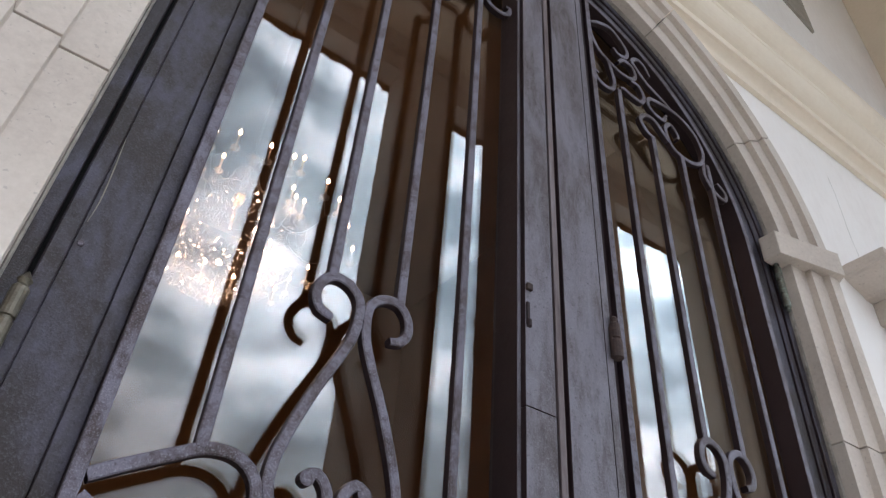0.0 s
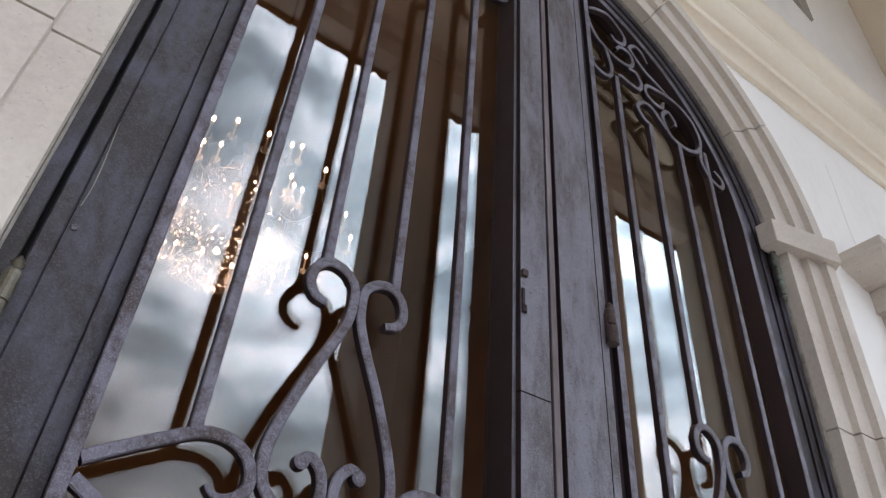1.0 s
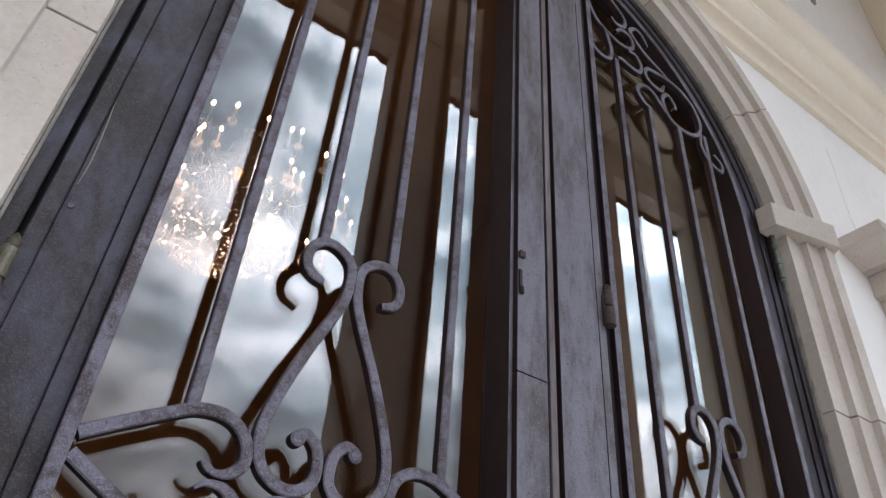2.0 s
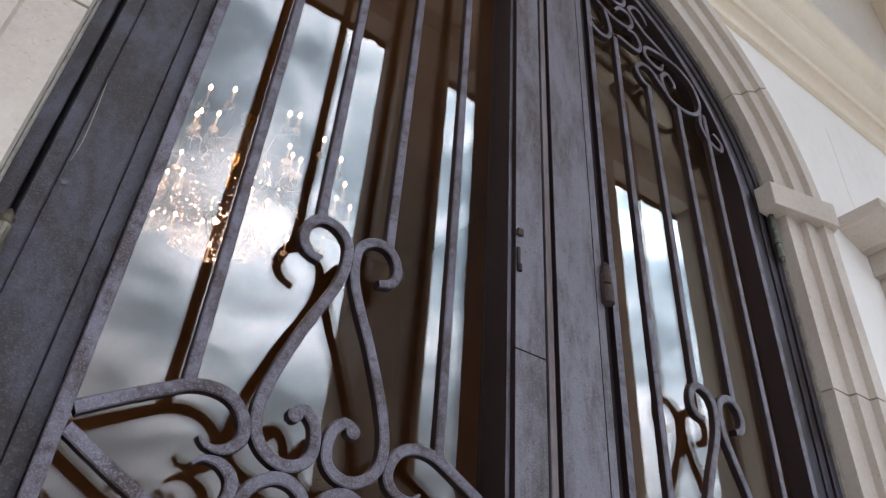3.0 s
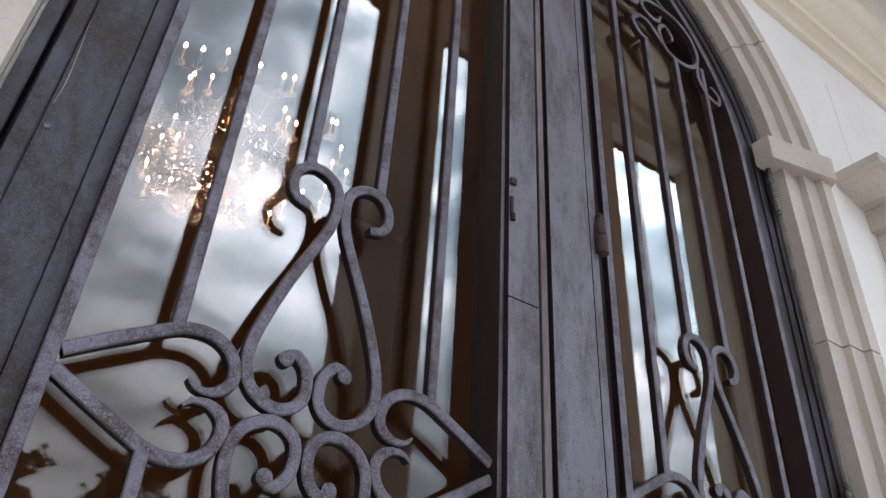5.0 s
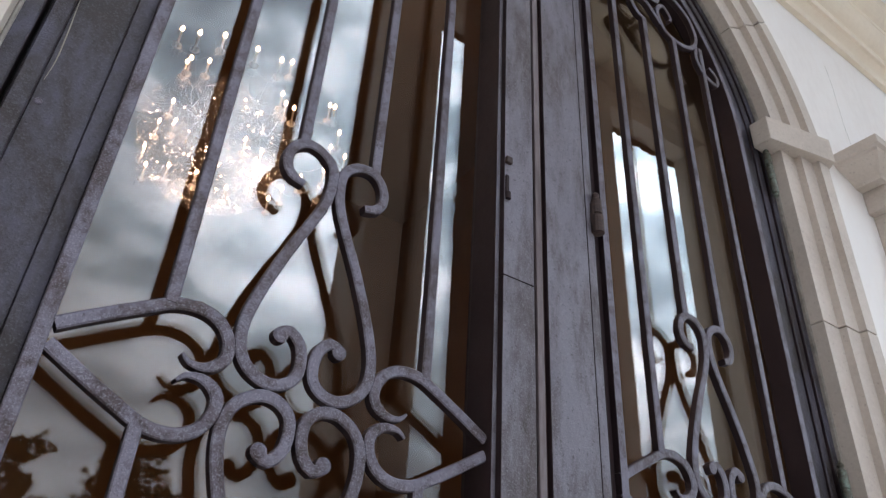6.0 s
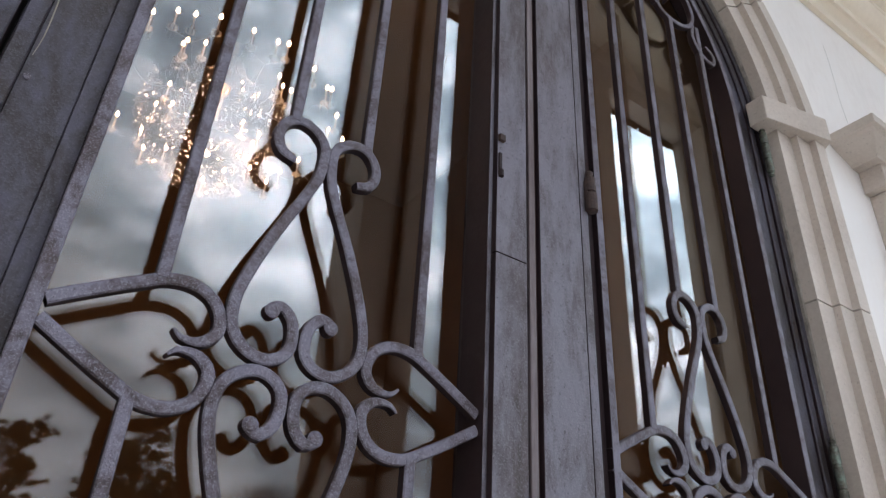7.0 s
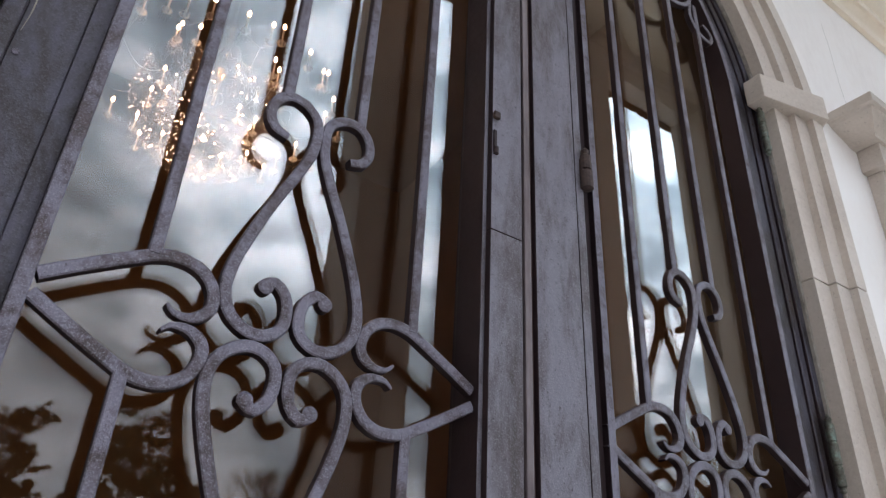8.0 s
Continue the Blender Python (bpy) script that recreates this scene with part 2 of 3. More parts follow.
# mesh helpers
def mesh_of(name, bm, mat, smooth=False):
    bmesh.ops.recalc_face_normals(bm, faces=bm.faces)
    me = bpy.data.meshes.new(name)
    bm.to_mesh(me)
    bm.free()
    me.materials.append(mat)
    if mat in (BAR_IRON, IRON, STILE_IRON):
        # worn grey finish on the front faces; the sides' shade is put in as dark colour
        me.materials.append(DARK_SHADED_IRON)
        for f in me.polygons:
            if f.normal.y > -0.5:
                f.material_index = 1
    if smooth:
        me.shade_smooth()
    return me


def part(name, bm, mat, parent=None, label="", smooth=False):
    ob = new(name, mesh_of(name, bm, mat, smooth))
    ob.parent = parent
    return tagged(ob, label) if label else ob


def thing(name, label, category, at=(0, 0, 0), group="", kind=""):
    ob = new(name)
    ob.location = at
    return tagged(ob, label, category, group, kind)


def box(bm, x0, x1, y0, y1, z0, z1, bevel=0.0):
    g = bmesh.ops.create_cube(bm, size=1.0, matrix=Matrix.LocRotScale(((x0 + x1) / 2, (y0 + y1) / 2, (z0 + z1) / 2), None, (abs(x1 - x0), abs(y1 - y0), abs(z1 - z0))))
    if bevel:
        es = list({e for v in g["verts"] for e in v.link_edges})
        bmesh.ops.bevel(bm, geom=es, offset=bevel, segments=2, affect="EDGES", profile=0.6)
    return bm


def new_box(*a, bevel=0.0):
    return box(bmesh.new(), *a, bevel=bevel)


def lathe(bm, rings, at=(0, 0, 0), n=16, axis="Z"):
    """Rings of (radius, height) turned about an axis through at."""
    rows = []
    for r, h in rings:
        row = []
        for i in range(n):
            a = 2 * math.pi * i / n
            p = Vector((r * math.cos(a), r * math.sin(a), h))
            if axis == "Y":
                p = Vector((p.x, p.z, p.y))
            row.append(bm.verts.new(Vector(at) + p))
        rows.append(row)
    for lo, hi in zip(rows, rows[1:]):
        for i in range(n):
            bm.faces.new((lo[i], lo[(i + 1) % n], hi[(i + 1) % n], hi[i]))
    bm.faces.new(rows[0][::-1])
    bm.faces.new(rows[-1])
    return bm


def smooth_path(points, step=0.006):
    """A Catmull-Rom curve through (x, z) points, resampled."""
    P = [Vector(p) for p in points]
    P = [2 * P[0] - P[1], *P, 2 * P[-1] - P[-2]]
    out = []
    for a, b, c, d in zip(P, P[1:], P[2:], P[3:]):
        n = max(2, int((c - b).length / step))
        for i in range(n):
            t = i / n
            out.append(0.5 * (2 * b + (c - a) * t + (2 * a - 5 * b + 4 * c - d) * t * t + (3 * b - a - 3 * c + d) * t ** 3))
    out.append(P[-2])
    return out


def sweep(bm, pts, width, y0, y1, ch=0.0018, taper=(0.0, 0.0), tmin=0.3):
    """A chamfered flat bar along (x, z) points: width across, from y0 (front) to y1. taper: lengths over which its ends thin out."""
    pts = [Vector(p) for p in pts]
    total = sum((b - a).length for a, b in zip(pts, pts[1:]))
    rings, run = [], 0.0
    for i, p in enumerate(pts):
        if i:
            run += (p - pts[i - 1]).length
        d = (pts[min(i + 1, len(pts) - 1)] - pts[max(i - 1, 0)]).normalized()
        nrm = Vector((-d.y, d.x))
        w = width
        for tl, dist in ((taper[0], run), (taper[1], total - run)):
            if tl and dist < tl:
                w = min(w, width * (tmin + (1 - tmin) * dist / tl))
        h, c = w / 2, min(ch, w / 5)
        prof = ((-h + c, y0), (h - c, y0), (h, y0 + c), (h, y1 - c), (h - c, y1), (-h + c, y1), (-h, y1 - c), (-h, y0 + c))
        rings.append([bm.verts.new((p.x + nrm.x * u, y, p.y + nrm.y * u)) for u, y in prof])
    for a, b in zip(rings, rings[1:]):
        for k in range(8):
            bm.faces.new((a[k], a[(k + 1) % 8], b[(k + 1) % 8], b[k]))
    bm.faces.new(rings[0][::-1])
    bm.faces.new(rings[-1])
    return bm


def ring_band(bm, cx, zc, r0, r1, y0, y1, zb, a0, a1, leg=0, ch=0.0, n=40):
    """A band of rectangular section round an arch: radii r0 to r1, angles a0 to a1 in degrees (0: +x). leg: also runs straight down to zb at a0 (1) or a1 (-1)."""
    path = [(math.radians(a0 + (a1 - a0) * i / n)) for i in range(n + 1)]
    sec = []
    c = ch
    prof = ((r0 + c, y0), (r1 - c, y0), (r1, y0 + c), (r1, y1), (r0, y1), (r0, y0 + c)) if c else ((r0, y0), (r1, y0), (r1, y1), (r0, y1))
    for a in path:
        sec.append([Vector((cx + r * math.cos(a), y, zc + r * math.sin(a))) for r, y in prof])
    if leg == 1:
        sec.insert(0, [Vector((v.x, v.y, zb)) for v in sec[0]])
    if leg == -1:
        sec.append([Vector((v.x, v.y, zb)) for v in sec[-1]])
    rows = [[bm.verts.new(v) for v in s] for s in sec]
    k = len(prof)
    for a, b in zip(rows, rows[1:]):
        for i in range(k):
            bm.faces.new((a[i], a[(i + 1) % k], b[(i + 1) % k], b[i]))
    bm.faces.new(rows[0][::-1])
    bm.faces.new(rows[-1])
    return bm


# the doorway: iron doors in an arched opening; z up, the house lies towards +y
CX, ZC = 0.556, 2.62
R_LIP, R_STEP, R_PANEL, R_EDGE, R_LEAF, R_GAP, R_FRAME = 0.652, 0.668, 0.690, 0.752, 0.7735, 0.7795, 0.802
GRILLE_Y0, GRILLE_Y1 = 0.0, 0.016
GLASS_Y = 0.046

# ---- large structure ----
def arch_wall(name, label, x0, x1, y0, y1, z1, r, mat):
    """A wall with an arched opening of radius r on straight jambs, cut right through it."""
    bm = bmesh.new()
    n = 48
    inner = [(CX - r, 0.0)] + [(CX - r * math.cos(math.pi * i / n), ZC + r * math.sin(math.pi * i / n)) for i in range(n + 1)] + [(CX + r, 0.0)]
    outer = []
    for px, pz in inner:
        if pz == 0.0:
            outer.append((x0 if px < CX else x1, 0.0))
        else:
            a = math.atan2(pz - ZC, px - CX)
            if a > math.radians(135):
                outer.append((x0, ZC + (z1 - ZC) * (1 - (a - math.radians(135)) / math.radians(45))))
            elif a < math.radians(45):
                outer.append((x1, ZC + (z1 - ZC) * (a / math.radians(45))))
            else:
                outer.append((x0 + (x1 - x0) * (math.radians(135) - a) / math.radians(90), z1))
    rows = []
    for y in (y0, y1):
        rows.append(([bm.verts.new((x, y, z)) for x, z in inner], [bm.verts.new((x, y, z)) for x, z in outer]))
    (fi, fo), (bi, bo) = rows
    for i in range(len(inner) - 1):
        bm.faces.new((fi[i], fi[i + 1], fo[i + 1], fo[i]))
        bm.faces.new((bi[i], bo[i], bo[i + 1], bi[i + 1]))
        bm.faces.new((fi[i], bi[i], bi[i + 1], fi[i + 1]))
        bm.faces.new((fo[i], fo[i + 1], bo[i + 1], bo[i]))
    for i in (0, -1):
        bm.faces.new((fi[i], fo[i], bo[i], bi[i]))
    ob = part(name, bm, mat)
    return tagged(ob, label, "wall", kind="structure")


WALL_Y = 0.0
arch_wall("wall_south", "white plastered outer wall with an arched doorway", -6.0, 7.0, WALL_Y, 0.32, 6.2, 0.93, PLASTER)
inner_lining = bmesh.new()
ring_band(inner_lining, CX, ZC, 0.80, 0.93, 0.07, 0.32, 0.0, 0, 180, leg=0)
box(inner_lining, CX - 0.93, CX - 0.80, 0.07, 0.32, 0.0, ZC)
box(inner_lining, CX + 0.80, CX + 0.93, 0.07, 0.32, 0.0, ZC)
tagged(part("door_lining", inner_lining, ROOM_WALL), "tan plastered lining inside the arched doorway", "door lining", kind="structure")

# porch: floor, ceiling, beam
# floor runs on past the porch, unseen, as a reflector that brightens the wall
tagged(part("porch_floor", new_box(-6, 11, -12.0, 0.0, -0.15, 0.0), PAVING), "pale stone slab floor of the porch, extended unseen to bounce light", "floor", kind="structure")
tagged(part("ceiling", new_box(-6, 7, -2.08, 0.0, 5.75, 5.95), CREAM), "cream painted porch ceiling", "ceiling", kind="structure")
BEAM_Y, BEAM_Z = -2.08, 5.36
beam = bmesh.new()
box(beam, -6, 7, BEAM_Y, BEAM_Y + 0.16, BEAM_Z, 5.75, bevel=0.01)
box(beam, -6, 7, BEAM_Y, BEAM_Y + 0.21, BEAM_Z + 0.16, BEAM_Z + 0.24, bevel=0.015)
tagged(part("beam", beam, LIMESTONE), "long stone beam over the porch openings", "beam", kind="structure")


def ragged_edge(x0, x1, y0, y1, z):
    """A strip of uneven depth hanging along a beam's outer lower edge."""
    rng = random.Random(12)
    bm = bmesh.new()
    rows, drop = [], 0.03
    n = int((x1 - x0) / 0.007)
    for i in range(n + 1):
        drop += 0.3 * (0.032 - drop) + rng.uniform(-0.009, 0.009)
        x = x0 + (x1 - x0) * i / n
        rows.append([bm.verts.new(p) for p in ((x, y0, z + 0.02), (x, y0, z - drop), (x, y1, z - drop * 0.8), (x, y1, z + 0.02))])
    for a, b in zip(rows, rows[1:]):
        for k in range(4):
            bm.faces.new((a[k], a[(k + 1) % 4], b[(k + 1) % 4], b[k]))
    bm.faces.new(rows[0][::-1])
    bm.faces.new(rows[-1])
    return bm


tagged(part("beam_edge", ragged_edge(-1.1, 7.0, BEAM_Y - 0.03, BEAM_Y + 0.002, BEAM_Z), EDGE_DARK), "dark ragged strip hanging along the beam edge", "beam edge", kind="structure")


def porch_pier(x0, x1):
    t = thing("porch_pier", "square limestone pier carrying the porch beam", "pier", group="porch piers")
    y0, y1 = BEAM_Y, BEAM_Y + 0.3
    part("shaft", new_box(x0, x1, y0, y1, 0.32, BEAM_Z, bevel=0.012), LIMESTONE, t)
    b = new_box(x0 - 0.05, x1 + 0.05, y0 - 0.05, y1 + 0.05, 0.0, 0.22, bevel=0.01)
    box(b, x0 - 0.025, x1 + 0.025, y0 - 0.025, y1 + 0.025, 0.22, 0.32, bevel=0.02)
    part("base", b, LIMESTONE, t)


for x0, x1 in ((1.12, 1.47), (1.95, 2.98), (4.08, 4.43)):
    porch_pier(x0, x1)

# unseen wall, added to cut the light from the left
tagged(part("wing_wall", new_box(-1.5, -1.15, BEAM_Y - 0.6, 0.0, 0.0, 5.75), LIMESTONE), "plain stone wall added unseen to block light from the left", "wall", kind="structure")

# ground to the horizon
g = bmesh.new()
bmesh.ops.create_grid(g, x_segments=24, y_segments=24, size=900)
tagged(part("ground", g, GRASS), "wide green lawn running to the horizon", "ground", kind="structure").location = (0, 0, -0.16)

# entrance hall behind the doors
H0, H1, HY, HZ = -3.2, 4.3, 7.2, 7.4
tagged(part("floor", new_box(H0, H1, 0.32, HY, -0.15, 0.0), ROOM_FLOOR), "polished tan travertine floor of the hall", "floor", kind="structure")
tagged(part("wall_west", new_box(H0 - 0.2, H0, 0.32, HY, -0.15, HZ), ROOM_WALL), "tan painted wall of the hall", "wall", kind="structure")
tagged(part("wall_east", new_box(H1, H1 + 0.2, 0.32, HY, -0.15, HZ), ROOM_WALL), "tan painted wall of the hall", "wall", kind="structure")
tagged(part("wall_north", new_box(H0 - 0.2, H1 + 0.2, HY, HY + 0.2, -0.15, HZ), ROOM_WALL), "tan painted end wall of the hall", "wall", kind="structure")
tagged(part("wall_over_door", new_box(H0 - 0.2, H1 + 0.2, 0.32, 0.42, 6.2, HZ), ROOM_WALL), "tan painted wall above the doorway", "wall", kind="structure")
tagged(part("hall_ceiling", new_box(H0 - 0.2, H1 + 0.2, 0.32, HY + 0.2, HZ, HZ + 0.2), ROOM_WALL), "tan painted ceiling of the hall", "ceiling", kind="structure")

# ---- stone surround ----
# stepped limestone architrave: three fasciae, each proud of the one inside it
FASCIAE = ((0.802, 0.862, -0.022), (0.862, 0.917, -0.040), (0.917, 0.962, -0.058))


STONE_PLAN = [(FASCIAE[0][0], 0.06)] + [p for r0, r1, y in FASCIAE for p in ((r0, y), (r1, y))] + [(FASCIAE[-1][1], 0.06)]


def loft(rows, bevel=0.0015):
    bm = bmesh.new()
    rows = [[bm.verts.new(p) for p in row] for row in rows]
    k = len(rows[0])
    for a, b in zip(rows, rows[1:]):
        for i in range(k):
            bm.faces.new((a[i], a[(i + 1) % k], b[(i + 1) % k], b[i]))
    bm.faces.new(rows[0][::-1])
    bm.faces.new(rows[-1])
    bmesh.ops.recalc_face_normals(bm, faces=bm.faces)
    if bevel:
        sharp = [e for e in bm.edges if len(e.link_faces) == 2 and e.calc_face_angle(0.0) > 0.6]
        bmesh.ops.bevel(bm, geom=sharp, offset=bevel, segments=2, affect="EDGES", profile=0.6)
    return bm


def jamb_stone(side, z0, z1):
    return loft([[(CX + side * r, y, z) for r, y in STONE_PLAN] for z in (z0 + 0.002, z1 - 0.002)])


def voussoir(a0, a1, n=12):
    da = 0.13
    angles = [math.radians(a0 + da + (a1 - a0 - 2 * da) * i / n) for i in range(n + 1)]
    return loft([[(CX + r * math.cos(a), y, ZC + r * math.sin(a)) for r, y in STONE_PLAN] for a in angles])


surround = thing("stone_surround", "cream limestone arch surround with stepped mouldings and thin joints", "door surround", kind="structure")
for side in (-1, 1):
    zs = [0.0, 0.72, 1.44, 2.155, 2.655]
    for z0, z1 in zip(zs, zs[1:]):
        part("jamb_stone", jamb_stone(side, z0, z1), LIMESTONE, surround)
angles = [4, 31, 61, 90, 119, 149, 176]
for a0, a1 in zip(angles, angles[1:]):
    part("arch_stone", voussoir(a0, a1), LIMESTONE, surround)
for side in (-1, 1):
    a, b = sorted((CX + side * 0.804, CX + side * 0.95))
    part("mortar", new_box(a, b, -0.018, 0.05, 0.0, ZC), MORTAR_AND_SHADE, surround)
part("mortar", ring_band(bmesh.new(), CX, ZC, 0.804, 0.95, -0.018, 0.05, 0, 0, 180), MORTAR_AND_SHADE, surround)
# impost blocks where the arch springs
for side in (-1, 1):
    plan = ((0.742, 0.016), (0.742, -0.034), (0.955, -0.082), (1.01, -0.002), (1.01, 0.016))
    imp = bmesh.new()
    rows = [[imp.verts.new((CX + side * r, y, z)) for r, y in plan] for z in (2.648, 2.724)]
    for i in range(5):
        imp.faces.new((rows[0][i], rows[0][(i + 1) % 5], rows[1][(i + 1) % 5], rows[1][i]))
    imp.faces.new(rows[0])
    imp.faces.new(rows[1])
    bmesh.ops.bevel(imp, geom=imp.edges[:], offset=0.003, segments=2, affect="EDGES", profile=0.6)
    part("impost", imp, LIMESTONE, surround)

# ---- doors ----
IN = 0.167 - CX      # middle of a leaf's opening from the doorway's middle
VC = 1.677           # height of the middle of the scroll panel
WISHBONE = ((.045, .281), (.064, .288), (.073, .306), (.069, .329), (.053, .345), (.030, .344), (.011, .328), (.006, .305), (.010, .268), (.024, .231), (.042, .191), (.058, .151),
            (.073, .108), (.082, .071), (.081, .041), (.069, .020), (.047, .008), (.026, .010), (.011, .023), (.008, .043), (.013, .063), (.026, .075), (.038, .070))
HEART = ((.262, .010), (.228, .030), (.188, .052), (.157, .067), (.128, .069), (.106, .059), (.094, .041), (.093, .023), (.101, .012), (.114, .006), (.130, .007), (.139, .015))
# scrolls under the arch of the leaf with larger x, from the doorway's middle
TOP_SCROLLS = (
    ((.142, .547), (.176, .571), (.222, .586), (.259, .560), (.281, .528), (.272, .494), (.242, .484), (.225, .499)),
    ((.136, .532), (.142, .483), (.167, .434), (.192, .419), (.204, .381), (.210, .339), (.199, .303), (.168, .295), (.144, .309), (.139, .334), (.152, .332)),
    ((.182, .424), (.232, .404), (.282, .408), (.302, .436), (.291, .469), (.258, .470), (.237, .445)),
    ((.230, .330), (.243, .338), (.276, .333), (.310, .334), (.324, .365), (.307, .399), (.278, .396)),
    ((.365, .482), (.348, .516), (.322, .526), (.297, .500), (.308, .478), (.347, .440), (.399, .415), (.440, .393)),
    ((.410, .353), (.393, .322), (.356, .325), (.338, .345), (.347, .376), (.390, .389), (.441, .394), (.486, .384), (.526, .354), (.544, .309), (.543, .275), (.523, .240), (.483, .219),
     (.439, .218), (.409, .234), (.394, .280), (.402, .308), (.422, .323), (.444, .297), (.441, .279)),
    ((.341, .216), (.317, .220), (.298, .243), (.297, .266), (.322, .291), (.354, .290), (.378, .266), (.397, .240)),
    ((.541, .255), (.531, .210), (.546, .171), (.569, .154), (.599, .151), (.610, .174), (.598, .192), (.580, .202)),
)
BAR_W = 0.0145


def door_leaf(name, side, label):
    leaf = thing(name, label, "door", kind="structure")
    mid = CX + side * abs(IN)

    def X(r):
        return CX + side * r

    a0, a1 = (90, 180) if side < 0 else (0, 90)
    leg = -1 if side < 0 else 1
    zb = 0.12

    def band(nm, r0, r1, y0, y1, mat, ch=0.0015, cut=0.0):
        bm = ring_band(bmesh.new(), CX, ZC, r0, r1, y0, y1, zb, a0, a1, leg, ch=ch)
        if cut:
            geom = bm.verts[:] + bm.edges[:] + bm.faces[:]
            bmesh.ops.bisect_plane(bm, geom=geom, plane_co=(X(cut), 0, 0), plane_no=(side, 0, 0), clear_inner=True)
        return part(nm, bm, mat, leaf)

    lip_in = 0.126 if side < 0 else 0.125
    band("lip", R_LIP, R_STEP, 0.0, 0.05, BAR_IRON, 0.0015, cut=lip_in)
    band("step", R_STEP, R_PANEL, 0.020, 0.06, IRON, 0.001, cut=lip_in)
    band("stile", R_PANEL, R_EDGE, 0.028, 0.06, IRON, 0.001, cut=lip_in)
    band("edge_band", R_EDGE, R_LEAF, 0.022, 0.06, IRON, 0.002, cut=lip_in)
    # meeting stile
    top = ZC + R_EDGE - 0.01
    lo, hi = sorted((X(lip_in), X(lip_in + 0.016)))
    if side < 0:
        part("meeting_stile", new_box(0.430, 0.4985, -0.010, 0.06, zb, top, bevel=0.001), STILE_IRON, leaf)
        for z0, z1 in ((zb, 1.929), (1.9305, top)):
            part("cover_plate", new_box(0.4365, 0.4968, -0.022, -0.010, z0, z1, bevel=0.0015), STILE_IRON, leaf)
    else:
        part("lip", new_box(lo, hi, 0.0, 0.05, zb, top - 0.08, bevel=0.0015), BAR_IRON, leaf)
        part("meeting_stile", new_box(0.5012, 0.662, 0.004, 0.06, zb, top, bevel=0.001), DARK_SHADED_IRON, leaf)
        part("astragal_strip", new_box(0.5012, 0.5138, -0.023, 0.004, zb, top, bevel=0.0025), PINK_IRON, leaf, "bare pinkish iron strip")
        part("red_edge", new_box(0.5138, 0.5246, -0.012, 0.004, zb, top), SEAM, leaf)
        part("cover_plate", new_box(0.5246, 0.6165, -0.022, 0.004, zb, top, bevel=0.002), STILE_IRON, leaf)
        part("bead", new_box(0.6200, 0.6375, -0.020, 0.004, zb, top, bevel=0.002), STILE_IRON, leaf)
        # very dark, to put the recess shade into the colour
        part("recess", new_box(0.662, X(lip_in), 0.012, 0.06, zb, top), DARK_SHADED_IRON, leaf)
    # bottom rail
    lo, hi = sorted((X(lip_in), X(R_STEP)))
    part("bottom_rail", new_box(lo, hi, 0.0, 0.05, zb, 0.42, bevel=0.002), IRON, leaf)

    # grille: bars
    tops = (2.94, 2.838, 2.838, 2.872)
    for i, (u, zt) in enumerate(zip((-.164, -.055, .055, .164), tops)):
        x = mid + side * u
        foot = VC + (0.343 if abs(u) < 0.1 else 0.066)
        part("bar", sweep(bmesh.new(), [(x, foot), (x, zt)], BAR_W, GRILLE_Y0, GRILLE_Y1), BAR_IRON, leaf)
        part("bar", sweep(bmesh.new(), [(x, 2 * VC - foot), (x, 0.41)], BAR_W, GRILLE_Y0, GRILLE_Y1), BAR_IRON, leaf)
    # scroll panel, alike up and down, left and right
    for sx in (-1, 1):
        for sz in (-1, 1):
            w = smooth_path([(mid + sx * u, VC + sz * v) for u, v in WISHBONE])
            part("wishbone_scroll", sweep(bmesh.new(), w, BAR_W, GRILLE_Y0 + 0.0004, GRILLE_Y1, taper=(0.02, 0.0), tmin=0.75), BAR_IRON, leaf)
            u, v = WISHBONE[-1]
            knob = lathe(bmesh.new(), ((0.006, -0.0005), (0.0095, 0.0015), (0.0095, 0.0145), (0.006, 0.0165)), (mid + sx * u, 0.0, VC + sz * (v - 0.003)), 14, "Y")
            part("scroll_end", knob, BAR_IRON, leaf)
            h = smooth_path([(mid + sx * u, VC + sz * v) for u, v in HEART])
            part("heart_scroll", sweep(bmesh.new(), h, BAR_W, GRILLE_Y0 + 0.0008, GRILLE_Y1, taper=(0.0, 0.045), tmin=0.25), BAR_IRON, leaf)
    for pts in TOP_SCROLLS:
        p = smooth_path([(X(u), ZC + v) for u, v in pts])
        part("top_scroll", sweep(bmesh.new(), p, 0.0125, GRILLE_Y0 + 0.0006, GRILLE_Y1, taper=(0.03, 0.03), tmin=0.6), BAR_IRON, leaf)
    # one thick coated sheet of glass
    for y in (GLASS_Y,):
        bm = bmesh.new()
        n = 24
        edge = [(X(lip_in - 0.005), zb), (X(R_PANEL), zb)]
        edge += [(X(R_PANEL * math.cos(math.pi / 2 * i / n)), ZC + R_PANEL * math.sin(math.pi / 2 * i / n)) for i in range(n + 1) if R_PANEL * math.cos(math.pi / 2 * i / n) > lip_in - 0.005]
        edge += [(X(lip_in - 0.005), ZC + math.sqrt(R_PANEL ** 2 - (lip_in - 0.005) ** 2))]
        f = [bm.verts.new((x, y, z)) for x, z in edge]
        b = [bm.verts.new((x, y + 0.013, z)) for x, z in edge]
        bm.faces.new(f)
        bm.faces.new(b[::-1])
        for i in range(len(f)):
            j = (i + 1) % len(f)
            bm.faces.new((f[i], b[i], b[j], f[j]))
        pane = part("glass_pane", bm, GLASS, leaf, "reflective coated glass pane")
        pane.visible_shadow = False
